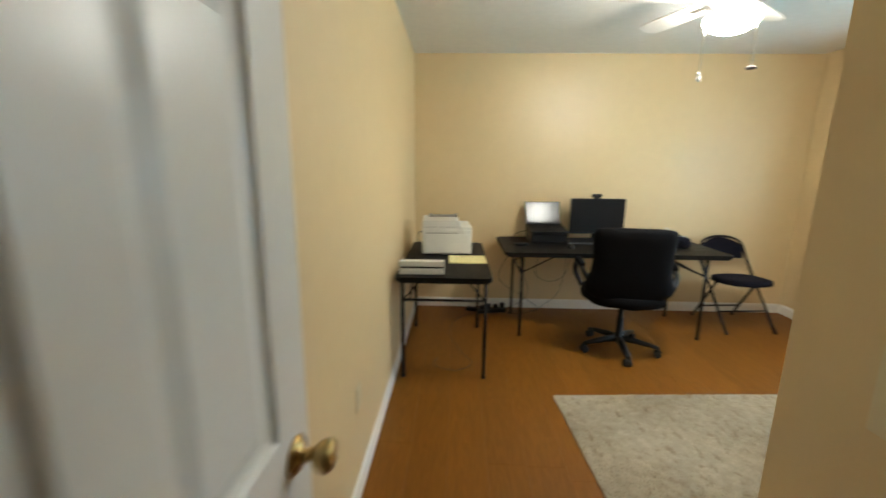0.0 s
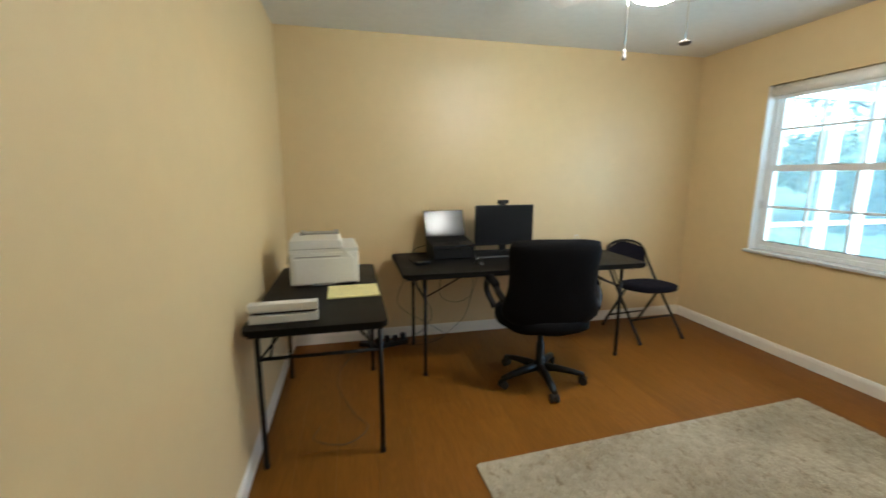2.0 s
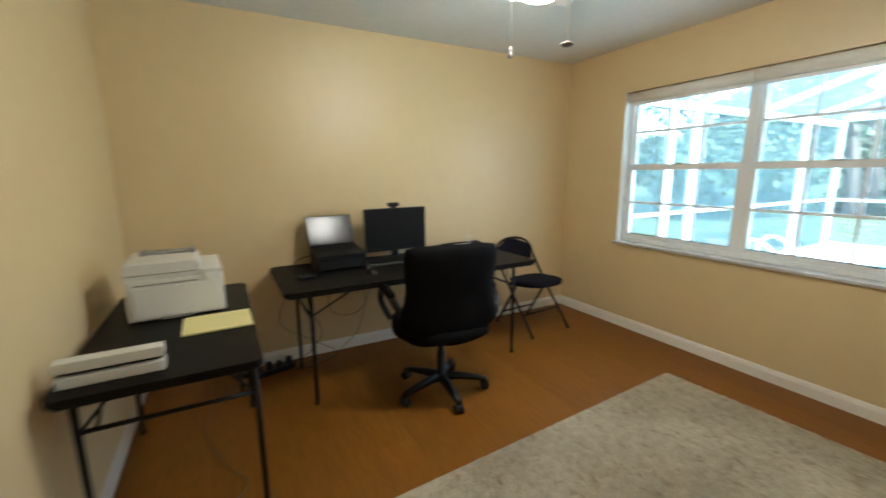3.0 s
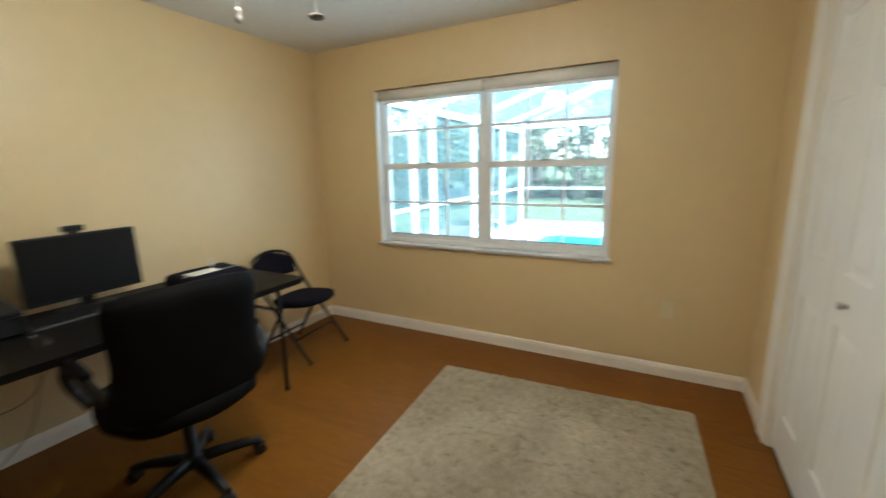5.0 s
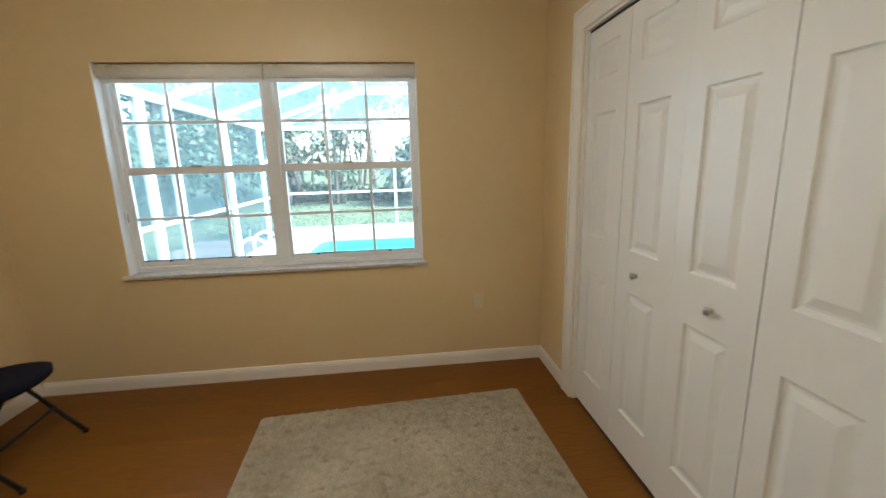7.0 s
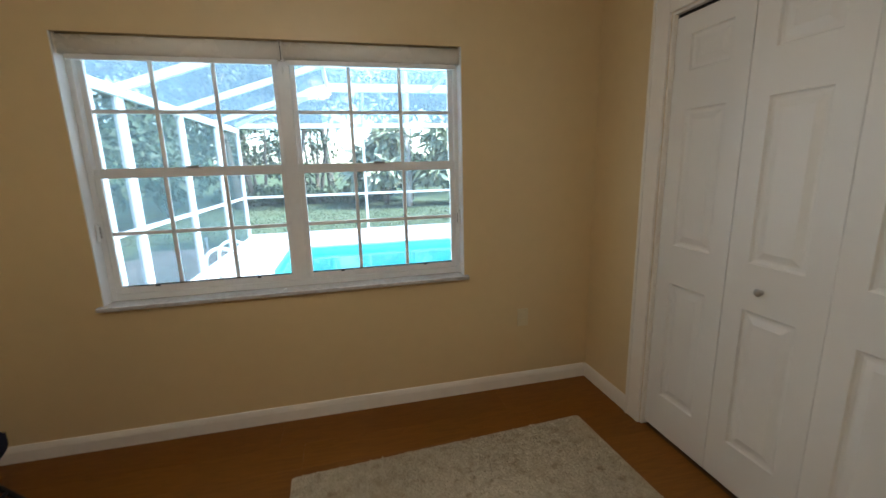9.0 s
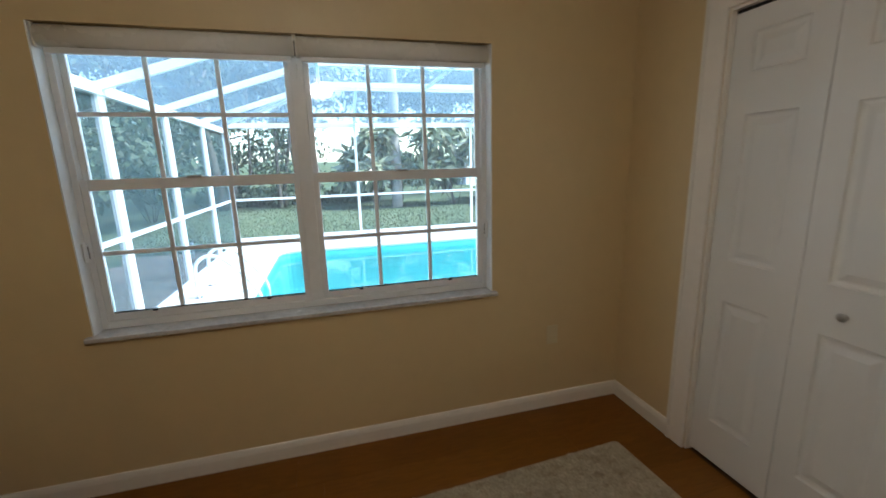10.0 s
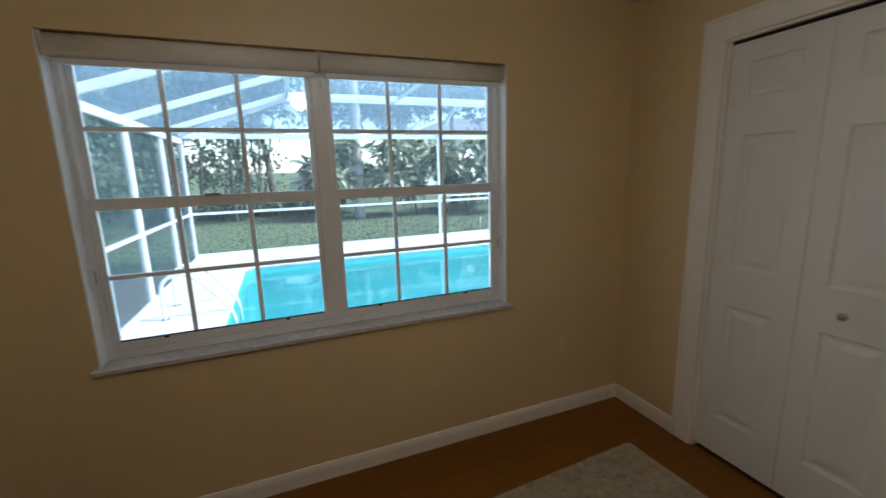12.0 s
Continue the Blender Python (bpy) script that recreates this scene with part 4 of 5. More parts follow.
part("body", B(-0.15, 0.15, -0.03, 0.03, 0.001, 0.040, r=0.006), PLASTIC, ps)
for i in range(4):
    part("plug", B(-0.12 + i * 0.07, -0.12 + i * 0.07 + 0.04, -0.022, 0.022, 0.041, 0.080 + 0.012 * (i % 2), r=0.006), PLASTIC, ps)
single("power_adapter", B(-0.06, 0.06, -0.03, 0.03, 0.0, 0.035, r=0.008), PLASTIC, "black power adapter lying on the floor", "power adapter", pose(0.74, 4.50, 0, 0, 0, -20))
for pts, rad, lab in (
    ([(0.80, 4.40, 0.012), (0.62, 4.30, 0.006), (0.52, 3.95, 0.006), (0.62, 3.55, 0.006), (0.70, 3.38, 0.006), (0.58, 3.26, 0.006), (0.42, 3.33, 0.006), (0.44, 3.44, 0.006)], 0.002, "thin brown cable trailing over the floor under the table"),
    ([(1.13, 4.50, TZ - 0.05), (1.18, 4.55, 0.45), (1.30, 4.57, 0.22), (1.22, 4.56, 0.08), (1.05, 4.48, 0.03)], 0.0022, "black cable hanging down behind the desk"),
    ([(1.42, 4.50, TZ - 0.05), (1.36, 4.56, 0.40), (1.50, 4.57, 0.30), (1.66, 4.57, 0.38), (1.72, 4.56, TZ - 0.05)], 0.0022, "black cable sagging below the desk"),
    ([(1.62, 4.50, TZ - 0.05), (1.66, 4.57, 0.45), (1.60, 4.58, 0.18), (1.48, 4.56, 0.07), (1.34, 4.52, 0.006), (1.10, 4.46, 0.015)], 0.0022, "reddish-brown cable hanging behind the desk"),
    ([(1.14, 4.49, TZ - 0.05), (1.00, 4.54, 0.35), (1.22, 4.57, 0.15), (1.40, 4.52, 0.03), (1.20, 4.42, 0.006), (1.03, 4.43, 0.012)], 0.0022, "black cable looping to the power strip"),
    ([(1.10, 4.14, TZ + 0.012), (1.07, 4.30, TZ + 0.004), (1.14, 4.43, TZ + 0.06), (1.24, 4.42, TZ + 0.09)], 0.003, "black cable from the hub to the laptop"),
    ([(0.31, 4.02, TZ + 0.10), (0.255, 4.06, TZ + 0.12), (0.23, 4.12, TZ + 0.06), (0.23, 4.20, TZ + 0.005)], 0.0035, "black printer cable by the wall"),
):
    single("cable", T(arc(pts), rad, 6), BARK if "brown" in lab else PLASTIC, lab, "cable")

# ---- shag rug ----
RW, RD = 2.165, 1.555
rug = thing("rug", pose(2.317, 2.252, 0, 0, 0, 3.2), "cream and beige shag rug on the laminate floor", "rug")
part("backing", prism(round_rect(-RW / 2, RW / 2, -RD / 2, RD / 2, 0.02), 0.001, 0.008), RUGM, rug)
rs = np.random.RandomState(4)
N = 52000
cx, cy = rs.uniform(-RW / 2 + 0.010, RW / 2 - 0.010, N), rs.uniform(-RD / 2 + 0.010, RD / 2 - 0.010, N)
an, ln = rs.uniform(0, 2 * np.pi, N), rs.uniform(0.008, 0.017, N)
hh = rs.uniform(0.005, 0.009, N) * (0.75 + 0.35 * np.sin(cx * 5 + 2 * np.sin(cy * 4)) * np.sin(cy * 6))
wd = 0.0050
dx, dy = np.cos(an), np.sin(an)
V = np.stack([np.stack([cx - dy * wd, cy + dx * wd, np.full(N, 0.008)], 1), np.stack([cx + dy * wd, cy - dx * wd, np.full(N, 0.008)], 1),
              np.stack([cx + dx * ln * 0.5 + dy * wd, cy + dy * ln * 0.5 - dx * wd, 0.008 + hh], 1), np.stack([cx + dx * ln * 0.5 - dy * wd, cy + dy * ln * 0.5 + dx * wd, 0.008 + hh], 1),
              np.stack([cx + dx * ln, cy + dy * ln, 0.008 + hh * 0.7], 1)], 1).reshape(-1, 3)
faces = []
for i in range(N):
    k = 5 * i
    faces.append((k, k + 1, k + 2, k + 3))
    faces.append((k + 3, k + 2, k + 4))
me = bpy.data.meshes.new("shag")
me.from_pydata(V.tolist(), [], faces)
me.materials.append(RUGM)
pile = new("shag", me)
pile.parent = rug
tagged(pile, "soft cream shag pile", kind="stuff")

# ---- outside: ground, deck, pool ----
GZ, DZ, WZ = -0.24, -0.15, -0.27
PX0, PX1, PY0, PY1 = 5.7, 10.2, -6.0, 4.0
b = bmesh.new()
xs, ys = (-250, PX0 - 0.1, PX1 + 0.1, 300), (-300, PY0 - 0.1, PY1 + 0.1, 300)
for i in range(3):
    for j in range(3):
        if (i, j) != (1, 1):
            b.faces.new([b.verts.new(c) for c in ((xs[i], ys[j], GZ), (xs[i + 1], ys[j], GZ), (xs[i + 1], ys[j + 1], GZ), (xs[i], ys[j + 1], GZ))])
struct("ground", b, GRASS, "mown lawn round the pool, yellowish green", "lawn")
pool_line = round_rect(PX0, PX1, PY0, PY1, 0.28, 5)
b = bmesh.new()
outer = [(4.05, -8.0), (11.75, -8.0), (11.75, 5.12), (4.05, 5.12)]
ov = [[b.verts.new((x, y, z)) for x, y in outer] for z in (DZ, GZ - 0.02)]
iv = [[b.verts.new((x, y, z)) for x, y in pool_line] for z in (DZ, DZ - 0.03)]
for a in (ov, iv):
    k = len(a[0])
    for i in range(k):
        b.faces.new((a[0][i], a[0][(i + 1) % k], a[1][(i + 1) % k], a[1][i]))
bmesh.ops.triangle_fill(b, use_beauty=True, edges=[e for e in b.edges if all(abs(v.co.z - DZ) < 1e-6 for v in e.verts)])
deck = struct("pool_deck", b, DECK, "pale cream concrete pool deck", "patio")
b = prism(pool_line, -1.5, WZ - 0.02)
bmesh.ops.delete(b, geom=[f for f in b.faces if f.calc_center_median().z > WZ - 0.03], context="FACES_ONLY")
for v in b.verts:
    if v.co.z > -1:
        v.co.z = DZ - 0.031
pool = struct("swimming_pool", b, POOLW, "turquoise plastered swimming pool full of water", "swimming pool")
me = bpy.data.meshes.new("water")
ring = [(x, y, WZ) for x, y in round_rect(PX0 + 0.003, PX1 - 0.003, PY0 + 0.003, PY1 - 0.003, 0.28, 5)]
me.from_pydata(ring, [], [tuple(range(len(ring)))])
me.materials.append(WATER)
wat = tagged(new("water", me), "clear turquoise pool water", "water", kind="structure")
wat.visible_shadow = False
# coping stones round the pool edge
per = []
k = len(pool_line)
for i in range(k):
    (xa, ya), (xb, yb) = pool_line[i], pool_line[(i + 1) % k]
    ln_ = math.hypot(xb - xa, yb - ya)
    cnt = max(1, round(ln_ / 0.6))
    for j in range(cnt):
        per.append(((xa + (xb - xa) * (j + 0.5) / cnt, ya + (yb - ya) * (j + 0.5) / cnt), math.degrees(math.atan2(yb - ya, xb - xa)), ln_ / cnt))
cop = {}
for (x, y), a, ln_ in per:
    key = round(ln_, 2)
    if key not in cop:
        cop[key] = mesh_of("coping_stone", B(-ln_ / 2 + 0.004, ln_ / 2 - 0.004, -0.26, 0.025, 0.0, 0.035, r=0.008, seg=1), COPING)
    o = new("coping_stone", cop[key])
    o.parent, o.matrix_basis = deck, pose(x, y, DZ - 0.012, 0, 0, a)
# bare soil strip beyond the side screen
b = bmesh.new()
ring = [(3.9 + 7.4 * i / 22, 5.14) for i in range(23)] + [(11.3 - 7.4 * i / 22, 7.0 + 0.9 * noise.noise((i * 0.7, 3, 1))) for i in range(23)]
b.faces.new([b.verts.new((x, y, GZ + 0.012)) for x, y in ring])
struct("soil_bed", b, SOIL, "bare brown soil strip beside the pool cage", "soil")

hr = thing("pool_handrail", pose(7.85, 4.0, DZ), "white tubular pool handrail at the steps", "handrail")
for x in (-0.3, 0.3):
    rail = part("rail", T(arc([(x, 0.69, 0.0), (x, 0.69, 0.36), (x, 0.63, 0.50), (x, 0.47, 0.55), (x, 0.26, 0.42), (x, -0.03, 0.02), (x, -0.08, -0.35)]), 0.024, 10), ALU, hr)
    part("anchor", lathe([(0.05, 0.0005), (0.05, 0.012), (0.03, 0.02)], 16), CHROME, rail, m=pose(x, 0.69, 0))

# ---- screened pool cage ----
cage = thing("pool_cage", pose(0, 0, 0), "white aluminium pool enclosure with insect screens", "pool enclosure", kind="structure")
EV, RZ, RT = 2.34, 0.82, 2.98
CXF, CYL, CYR = 11.62, 5.03, -7.8
side_x = (5.0, 6.15, 6.73, 8.40, 10.10, CXF)
far_y = (CYL, 2.3, -0.5, -3.3, -6.1, CYR)
S = 0.045


def beam(p, q, w=S, h=S):
    """A straight square-section bar from p to q."""
    p, q = Vector(p), Vector(q)
    d = q - p
    b = B(-w / 2, w / 2, -h / 2, h / 2, 0, d.length)
    bmesh.ops.transform(b, matrix=Matrix.Translation(p) @ d.to_track_quat("Z", "Y").to_matrix().to_4x4(), verts=b.verts)
    return b


def sheet(pts):
    b = bmesh.new()
    b.faces.new([b.verts.new(p) for p in pts])
    return b


for x in side_x:
    part("post", B(x - 0.07, x + 0.07, CYL - 0.028, CYL + 0.028, DZ, EV - 0.112), ALU, cage)
for y in far_y[1:]:
    part("post", B(CXF - 0.025, CXF + 0.025, y - 0.028, y + 0.028, DZ, EV), ALU, cage)
for x0, x1 in zip((4.05, *side_x), side_x):
    for z, h in ((DZ + 0.03, 0.06), (RZ, 0.05)):
        part("rail", B(x0 + 0.07, x1 - 0.07, CYL - 0.022, CYL + 0.022, z - h / 2, z + h / 2), ALU, cage)
    # side screens carry the painted haze, far ones the plain mesh
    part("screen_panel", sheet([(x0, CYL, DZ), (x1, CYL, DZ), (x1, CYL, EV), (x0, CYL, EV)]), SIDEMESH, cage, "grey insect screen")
for y1, y0 in zip(far_y, far_y[1:]):
    for z, h in ((DZ + 0.06, 0.12), (RZ, 0.05)) + (((RZ + 0.12, 0.04),) if y1 < 0 else ()):
        part("rail", B(CXF - 0.022, CXF + 0.022, y0 + 0.028, y1 - 0.028, z - h / 2, z + h / 2), ALU, cage)
    part("screen_panel", sheet([(CXF, y0, DZ), (CXF, y1, DZ), (CXF, y1, EV), (CXF, y0, EV)]), MESHS, cage, "grey insect screen")
part("eave_beam", B(4.05, CXF + 0.03, CYL - 0.05, CYL + 0.05, EV - 0.11, EV - 0.01), ALU, cage)
part("eave_beam", B(CXF - 0.05, CXF + 0.05, CYR, CYL - 0.05, EV, EV + 0.10), ALU, cage)
top_y, top_x = CYL - 2.05, CXF - 1.2
for x in (5.0, *side_x[2:-1]):
    part("rafter", beam((x, CYL, EV - 0.03), (x, top_y, RT), 0.05, 0.09), ALU, cage)
    part("roof_beam", B(x - 0.025, x + 0.025, CYR, top_y, RT - 0.05, RT + 0.05), ALU, cage)
for y in far_y[1:]:
    part("rafter", beam((CXF, y, EV + 0.06), (top_x, y, RT), 0.05, 0.09), ALU, cage)
part("hip_rafter", beam((CXF, CYL, EV + 0.06), (top_x, top_y, RT), 0.05, 0.09), ALU, cage)
part("purlin", B(4.05, top_x, top_y - 0.025, top_y + 0.025, RT - 0.045, RT + 0.045), ALU, cage)
part("purlin", B(top_x - 0.025, top_x + 0.025, CYR, top_y, RT - 0.046, RT + 0.046), ALU, cage)
for y in (0.9, -1.9):
    part("purlin", B(4.5, top_x, y - 0.02, y + 0.02, RT - 0.03, RT + 0.03), ALU, cage)
part("roof_screen", sheet([(4.4, CYR, RT + 0.06), (top_x, CYR, RT + 0.06), (top_x, top_y, RT + 0.06), (4.4, top_y, RT + 0.06)]), ROOFMESH, cage, "roof screen with pale bluish haze in its colour")
part("roof_screen", sheet([(4.4, CYL, EV + 0.015), (CXF, CYL, EV + 0.015), (top_x, top_y, RT + 0.06), (4.4, top_y, RT + 0.06)]), ROOFMESH, cage, "roof screen with pale bluish haze in its colour")
part("roof_screen", sheet([(CXF, CYL, EV + 0.12), (CXF, CYR, EV + 0.12), (top_x, CYR, RT + 0.06), (top_x, top_y, RT + 0.06)]), ROOFMESH, cage, "roof screen with pale bluish haze in its colour")

# ---- plants and far things ----
def leaf_mesh(name, centres, size, material, seed, per, long=1.6):
    """Many small bent leaves scattered round clump centres (x, y, z, radius)."""
    rs = np.random.RandomState(seed)
    V, Fc = [], []
    for cx, cy, cz, rad in centres:
        for _ in range(per):
            d = rs.normal(size=3)
            d *= rad * rs.uniform(0.25, 1.0) ** 0.6 / np.linalg.norm(d)
            p = np.array((cx, cy, cz)) + d * (1, 1, 0.75)
            a = rs.normal(size=3)
            a[2] -= 0.4
            a /= np.linalg.norm(a)
            c = np.cross(a, rs.normal(size=3))
            c /= np.linalg.norm(c)
            s = size * rs.uniform(0.6, 1.3)
            k = len(V)
            V += [p, p + a * s * long * 0.5 + c * s * 0.5, p + a * s * long - np.array((0, 0, s * 0.3)), p + a * s * long * 0.5 - c * s * 0.5]
            Fc.append((k, k + 1, k + 2, k + 3))
    me = bpy.data.meshes.new(name)
    me.from_pydata([tuple(v) for v in V], [], Fc)
    me.materials.append(material)
    return me


def tree(m, height, spread, seed, label, low=0.35, clumps=26, per=60, size=0.13):
    rs = np.random.RandomState(seed)
    o = thing("tree", m, label, "tree", "garden trees")
    lean = rs.uniform(-0.12, 0.12, 2) * height
    tr = [(0, 0, -0.05), (lean[0] * 0.3, lean[1] * 0.3, height * 0.25), (lean[0] * 0.7, lean[1] * 0.7, height * 0.5), (lean[0], lean[1], height * 0.82)]
    b = bmesh.new()
    p = arc(tr, 4)
    tube(b, p, [0.02 * height * (1.25 - i / len(p)) + 0.01 for i in range(len(p))], 8)
    cen = []
    for i in range(9):
        h = height * rs.uniform(low, 0.75)
        a = rs.uniform(0, 6.28)
        tip = (lean[0] + math.cos(a) * spread * rs.uniform(0.5, 0.95), lean[1] + math.sin(a) * spread * rs.uniform(0.5, 0.95), h + height * rs.uniform(0.08, 0.25))
        st = (lean[0] * h / height, lean[1] * h / height, h)
        mid = tuple((st[q] + tip[q]) / 2 + rs.uniform(-0.15, 0.15) for q in range(3))
        q = arc([st, mid, tip], 3)
        tube(b, q, [0.008 * height * (1.1 - j / len(q)) + 0.006 for j in range(len(q))], 6)
        cen.append((*tip, spread * rs.uniform(0.28, 0.45)))
    while len(cen) < clumps:
        a, r = rs.uniform(0, 6.28), spread * rs.uniform(0.1, 1.0)
        cen.append((lean[0] + math.cos(a) * r, lean[1] + math.sin(a) * r, height * rs.uniform(low + 0.08, 1.0) * (1 - 0.15 * r / spread), spread * rs.uniform(0.2, 0.42)))
    part("trunk", b, BARK, o)
    cr = new("crown", leaf_mesh("crown", cen, size, LEAF, seed, per))
    cr.parent = o
    return o


TL = "leafy dark green tree behind the pool cage"
t1 = tree(pose(17.0, 11.0, GZ), 7.5, 2.8, 11, TL, 0.12, 34, 120, 0.15)
t2 = tree(pose(21.0, 7.4, GZ), 8.5, 2.6, 12, TL, 0.3, 30, 90, 0.15)
t3 = tree(pose(31.0, 9.5, GZ), 7.0, 1.7, 13, "slender tree with several dark bare stems on the lawn", 0.5, 18, 55, 0.14)
for x, y, a, src in ((21.5, 12.5, 160, t1), (26.5, 9.0, 60, t1), (24.0, 11.0, 330, t1), (30, -16, 30, t2), (27, 9.5, 250, t2), (34, -7, 300, t2)):
    copy_thing(src, pose(x, y, GZ, 0, 0, a))


t4 = tree(pose(27.0, 3.6, GZ), 9.0, 3.3, 14, "tall tree with a high leafy crown behind the lawn", 0.52, 36, 110, 0.17)
for x, y, a in ((29.0, -1.5, 80), (26.0, 8.5, 150), (23.5, -6.0, 260)):
    copy_thing(t4, pose(x, y, GZ, 0, 0, a))


def bush(m, rx, rz, seed, label, material, size, per=420, long=1.6):
    rs = np.random.RandomState(seed)
    o = thing("bush", m, label, "bush", "garden bushes")
    b = bmesh.new()
    cen = []
    for i in range(7):
        a = rs.uniform(0, 6.28)
        e = (math.cos(a) * rx * rs.uniform(0.2, 0.8), math.sin(a) * rx * rs.uniform(0.2, 0.8), rz * rs.uniform(0.35, 0.85))
        tube(b, arc([(e[0] * 0.1, e[1] * 0.1, -0.03), (e[0] * 0.5, e[1] * 0.5, e[2] * 0.6), e], 3), 0.02, 6)
        cen.append((*e, rx * rs.uniform(0.3, 0.5)))
    part("stems", b, BARK, o)
    c = new("leaves", leaf_mesh("leaves", cen, size, material, seed, per, long))
    c.parent = o
    return o


b1 = bush(pose(18.5, -2.2, GZ), 1.8, 3.6, 31, "tall bush with large pale finger-like leaves", BIGLEAF, 0.17, 260, 4.0)
b2 = bush(pose(20.0, -5.2, GZ), 2.0, 3.0, 32, "dense dark green garden bush", LEAF, 0.16, 520)
for x, y, a, sc, src in ((20.0, 1.0, 80, 1, b1), (18.2, -4.4, 190, 1, b1), (21.5, -7.5, 60, 1, b2), (22, -0.5, 130, 1, b2), (14.5, 9.5, 20, 1, b2), (18, 9.0, 220, 1, b2), (16.5, 12.0, 250, 1, b2)):
    copy_thing(src, pose(x, y, GZ, 0, 0, a))


b3 = bush(pose(22.0, 7.4, GZ), 0.95, 0.85, 33, "low dark green hedge shrub at the edge of the lawn", LEAF, 0.13, 300)
for i, (x, y) in enumerate(((22.3, 6.2), (22.0, 5.0), (22.4, 3.8), (22.1, 2.6), (22.5, 1.4), (23.0, 8.6))):
    copy_thing(b3, pose(x, y, GZ, 0, 0, 57 * i))


def garden_light(m):
    o = thing("garden_light", m, "small white garden stake light with a dark cap", "garden light", "garden stake lights")
    part("stake", lathe([(0.020, -0.03), (0.020, 0.26), (0.028, 0.27), (0.028, 0.34), (0.022, 0.35)], 12), ALU, o)
    part("cap", lathe([(0.045, 0.35), (0.048, 0.36), (0.030, 0.385), (0.008, 0.395)], 12), BLACKMETAL, o, "dark cap")
    return o


g1 = garden_light(pose(10.7, 5.65, GZ))
copy_thing(g1, pose(7.75, 5.85, GZ))
copy_thing(g1, pose(13.47, -2.59, GZ))


def multi_stem(m, seed, label):
    rs = np.random.RandomState(seed)
    o = thing("tree", m, label, "tree", "many-stemmed trees")
    cen = []
    for i in range(6):
        a, h = rs.uniform(0, 6.28), rs.uniform(4.2, 6.0)
        x, y = math.cos(a) * 0.35, math.sin(a) * 0.35
        sx, sy = math.cos(a) * rs.uniform(0.3, 1.3), math.sin(a) * rs.uniform(0.3, 1.3)
        pts = arc([(x, y, -0.05), (x + sx * 0.2 + rs.uniform(-0.1, 0.1), y + sy * 0.2, h * 0.3), (x + sx * 0.6 + rs.uniform(-0.15, 0.15), y + sy * 0.6, h * 0.65), (x + sx, y + sy, h)], 4)
        part("stem", T(pts, [0.085 * (1.15 - j / len(pts)) for j in range(len(pts))], 7), BARK, o)
        for j in range(5):
            q = pts[int(len(pts) * rs.uniform(0.3, 0.95))]
            cen.append((q.x + rs.uniform(-0.5, 0.5), q.y + rs.uniform(-0.5, 0.5), q.z + rs.uniform(-0.2, 0.5), rs.uniform(0.3, 0.65)))
    for j in range(6):
        cen.append((rs.uniform(-1.2, 1.2), rs.uniform(-1.2, 1.2), rs.uniform(0.2, 0.9), rs.uniform(0.35, 0.6)))
    c = new("crown", leaf_mesh("crown", cen, 0.11, LEAF, seed, 42))
    c.parent = o
    return o


st1 = multi_stem(pose(21.0, 5.3, GZ), 61, "cluster of slender dark stems with sparse leaves on the lawn")
copy_thing(st1, pose(22.3, 6.7, GZ, 0, 0, 130))
copy_thing(st1, pose(24.0, 4.4, GZ, 0, 0, 250))


def palm(m, height, seed, label):
    rs = np.random.RandomState(seed)
    o = thing("palm_tree", m, label, "palm tree")
    b = bmesh.new()
    n = 14
    tube(b, [(0.02 * math.sin(i), 0.02 * math.cos(i * 1.3), -0.05 + height * i / n) for i in range(n + 1)], [0.21 - 0.04 * i / n + 0.012 * (i % 2) for i in range(n + 1)], 12)
    part("trunk", b, PALMBARK, o)
    for i in range(13):
        a = 2.4 * i
        up = rs.uniform(0.1, 0.9)
        L = rs.uniform(1.5, 2.1)
        pts = arc([(0, 0, height), (math.cos(a) * L * 0.4, math.sin(a) * L * 0.4, height + 0.35 * up), (math.cos(a) * L * 0.8, math.sin(a) * L * 0.8, height + 0.2 * up - 0.1), (math.cos(a) * L, math.sin(a) * L, height - 0.5 + 0.4 * up)], 5)
        fb = bmesh.new()
        tube(fb, pts, 0.012, 5)
        side = Vector((-math.sin(a), math.cos(a), 0))
        for j, p in enumerate(pts[2:], 2):
            w = 0.42 * math.sin(math.pi * j / (len(pts) + 1)) + 0.06
            f = (pts[j] - pts[j - 1]).normalized()
            for s in (-1, 1):
                for q in (0, 0.5):
                    p0 = p - f * q * 0.1
                    fb.faces.new([fb.verts.new(c) for c in (p0, p0 + side * s * w * 0.5 + f * 0.10 + Vector((0, 0, 0.01)), p0 + side * s * w + f * 0.2 - Vector((0, 0, w * 0.5)), p0 + side * s * w * 0.5 + f * 0.05)])
        part("frond", fb, BIGLEAF, o)
    return o


palm(pose(18.6, 0.30, GZ), 8.5, 51, "palm tree with a pale grey ringed trunk on the lawn")


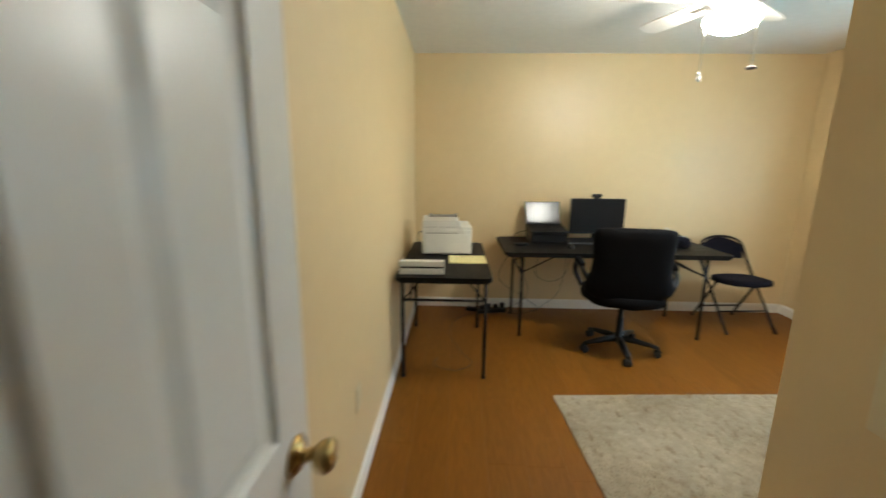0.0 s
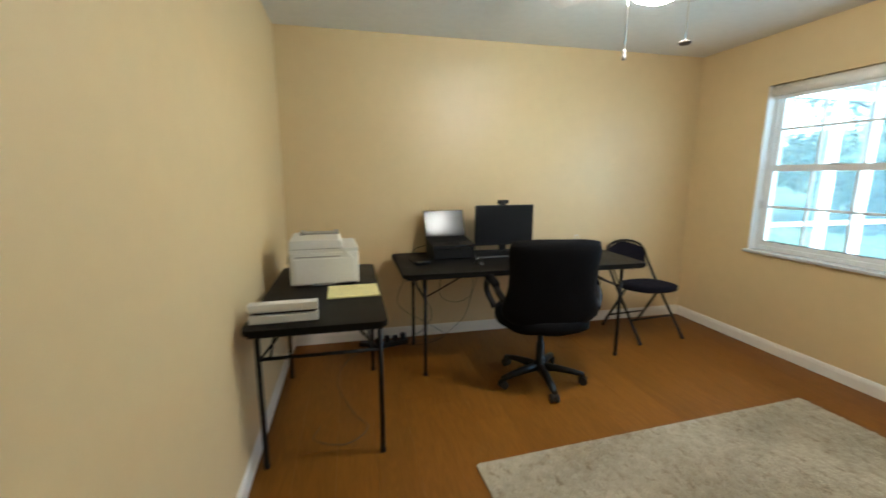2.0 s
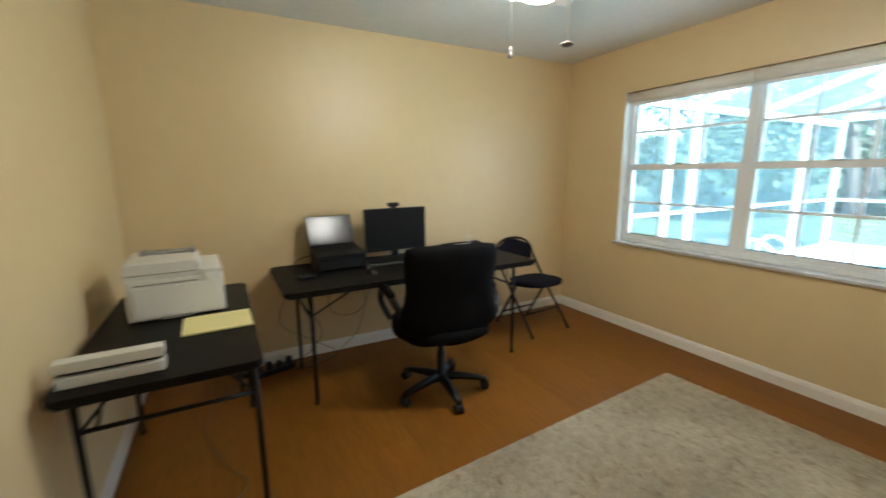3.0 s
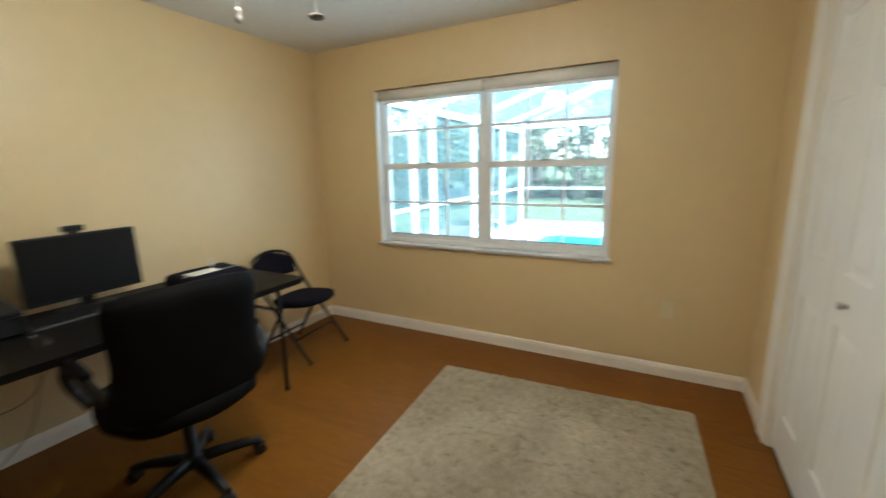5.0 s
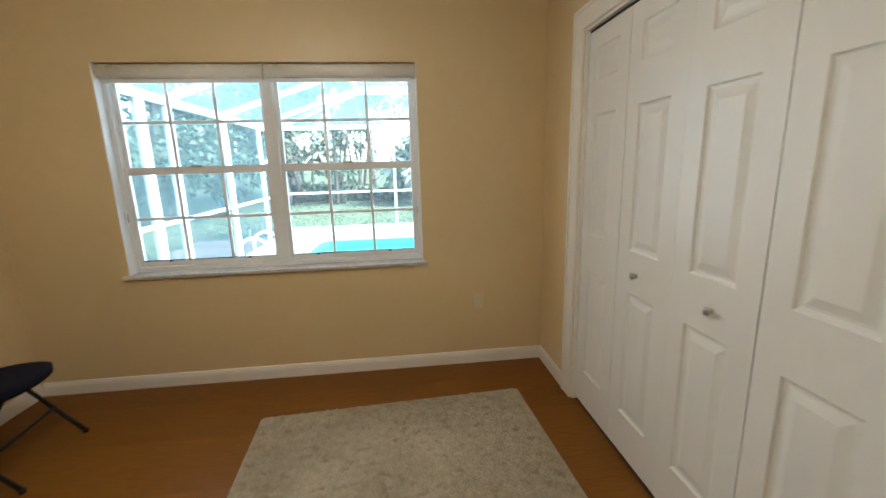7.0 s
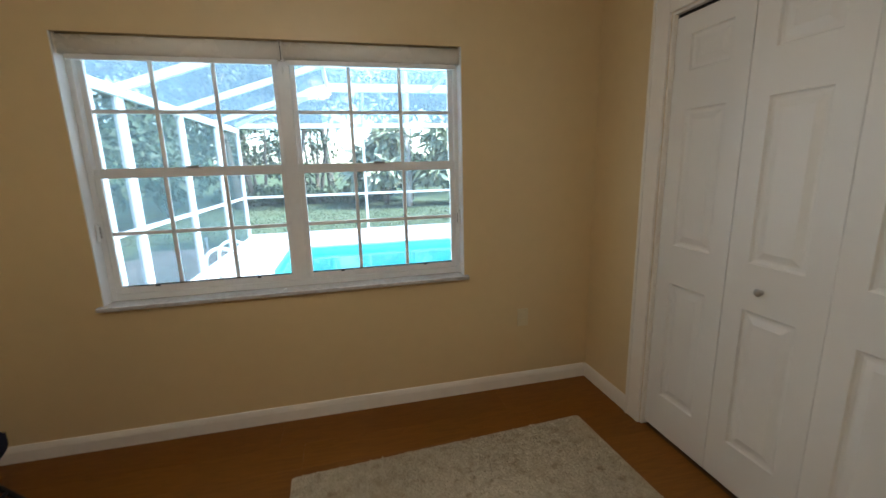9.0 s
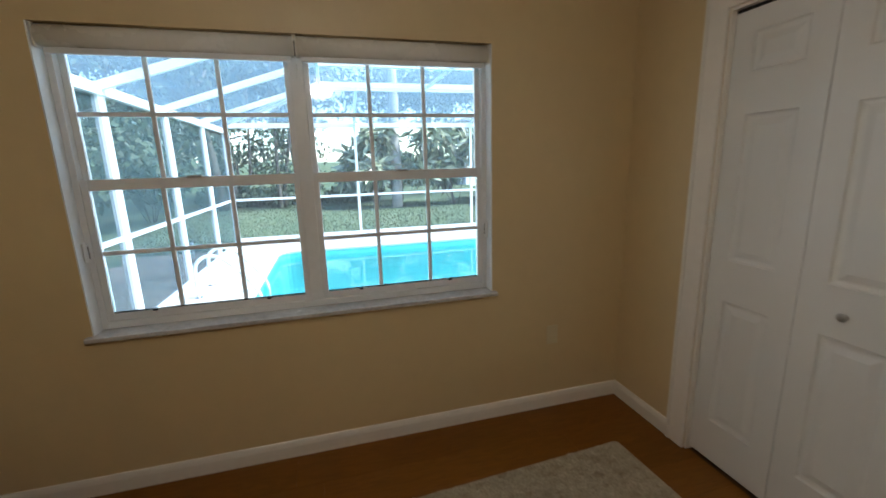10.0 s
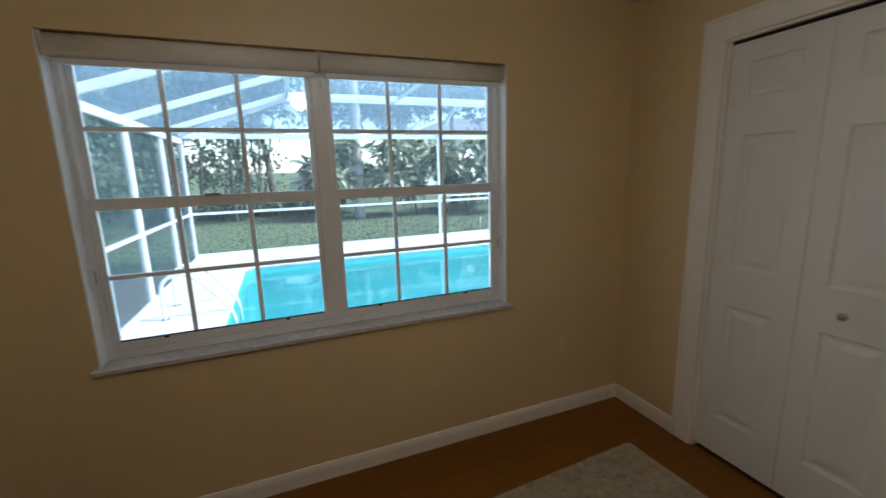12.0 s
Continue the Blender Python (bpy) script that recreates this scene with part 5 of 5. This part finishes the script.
def house(m, w, d, h, label):
    o = thing("house", m, label, "house", "far houses")
    part("wall", B(0, d, -w / 2, w / 2, 0, h), NWALL, o)
    b = bmesh.new()
    e = 0.5
    v = [b.verts.new(c) for c in ((-e, -w / 2 - e, h), (d + e, -w / 2 - e, h), (d + e, w / 2 + e, h), (-e, w / 2 + e, h), (d / 2, -w / 2 + d / 2, h + 1.7), (d / 2, w / 2 - d / 2, h + 1.7))]
    for f in ((3, 2, 1, 0), (0, 1, 4), (1, 2, 5, 4), (2, 3, 5), (3, 0, 4, 5)):
        b.faces.new([v[i] for i in f])
    part("roof", b, SHINGLE, o)
    for i in range(4):
        y = -w / 2 + w * (i + 0.5) / 4
        for z in (0.9, 3.25) if h > 4.5 else (0.9,):
            wd_ = part("window", B(-0.05, -0.005, y - 0.65, y + 0.65, z, z + 1.2), ALU, o, "white framed window")
            part("pane", B(-0.06, -0.0505, y - 0.58, y + 0.58, z + 0.07, z + 1.13), DARKGL, wd_, "dark glass")
    return o


far_house = house(pose(33.0, -14.0, GZ), 13, 8, 4.9, "pale two-storey neighbouring house with a dark hip roof")
copy_thing(far_house, pose(22.0, 27.0, GZ, 0, 0, 49))
b = bmesh.new()
rows = []
for i in range(60):
    y = -70 + 150 * i / 59
    hgt = 2.3 + 0.7 * noise.noise((y * 0.11, 0, 2)) + 0.3 * noise.noise((y * 0.5, 1, 2))
    rows.append([b.verts.new(c) for c in ((40, y, GZ - 0.05), (44, y, GZ + hgt * 0.75), (48, y, GZ + hgt), (56, y, GZ - 0.05))])
for p, q in zip(rows, rows[1:]):
    for j in range(3):
        b.faces.new((p[j], p[j + 1], q[j + 1], q[j])).smooth = True
struct("far_bank", b, GRASS, "grassy bank far across the lawn", "bank")

# short grass tufts on the lawn beyond the cage
rs = np.random.RandomState(21)
N = 26000
gx = 11.9 + 9.5 * rs.uniform(0, 1, N) ** 1.6
gy = rs.uniform(-8.0, 8.5, N)
keep = (gy < 4.9) | (gx > 12.2)
gx, gy = gx[keep], gy[keep]
N = len(gx)
an, hg, wd = rs.uniform(0, 2 * np.pi, N), rs.uniform(0.025, 0.07, N), rs.uniform(0.010, 0.022, N)
dx, dy = np.cos(an), np.sin(an)
lx, ly = rs.normal(0, 0.02, N), rs.normal(0, 0.02, N)
V = np.stack([np.stack([gx - dx * wd, gy - dy * wd, np.full(N, GZ - 0.004)], 1), np.stack([gx + dx * wd, gy + dy * wd, np.full(N, GZ - 0.004)], 1),
              np.stack([gx + lx, gy + ly, GZ + hg], 1)], 1).reshape(-1, 3)
me = bpy.data.meshes.new("grass")
me.from_pydata(V.tolist(), [], [(3 * i, 3 * i + 1, 3 * i + 2) for i in range(N)])
me.materials.append(BLADES)
tagged(new("grass", me), "short patchy green and straw-coloured grass", "grass", kind="stuff")

# ---- laminate planks ----
PWID = 0.192
plank_mesh = {}
rs = np.random.RandomState(9)
spans = [(XW, XE, YC - 0.02, YN), (XW, XR, -0.6, YC - 0.02)]
for xa, xb, ya, yb in spans:
    i = 0
    x = xa
    while x < xb - 0.005:
        w = min(PWID, xb - x)
        y = ya - rs.uniform(0, 1.1)
        while y < yb - 0.005:
            y0, y1 = max(y, ya), min(y + 1.285, yb)
            if y1 - y0 > 0.01:
                key = (round(w, 3), round(y1 - y0, 3))
                if key not in plank_mesh:
                    b = B(-w / 2 + 0.0002, w / 2 - 0.0002, -(y1 - y0) / 2 + 0.0002, (y1 - y0) / 2 - 0.0002, -0.0115, 0.0, r=0.0004, seg=1)
                    plank_mesh[key] = mesh_of("plank", b, FLOOR)
                o = new("plank", plank_mesh[key])
                o.parent, o.matrix_basis = floor, pose(x + w / 2, (y0 + y1) / 2, 0)
            y += 1.285
        x += PWID
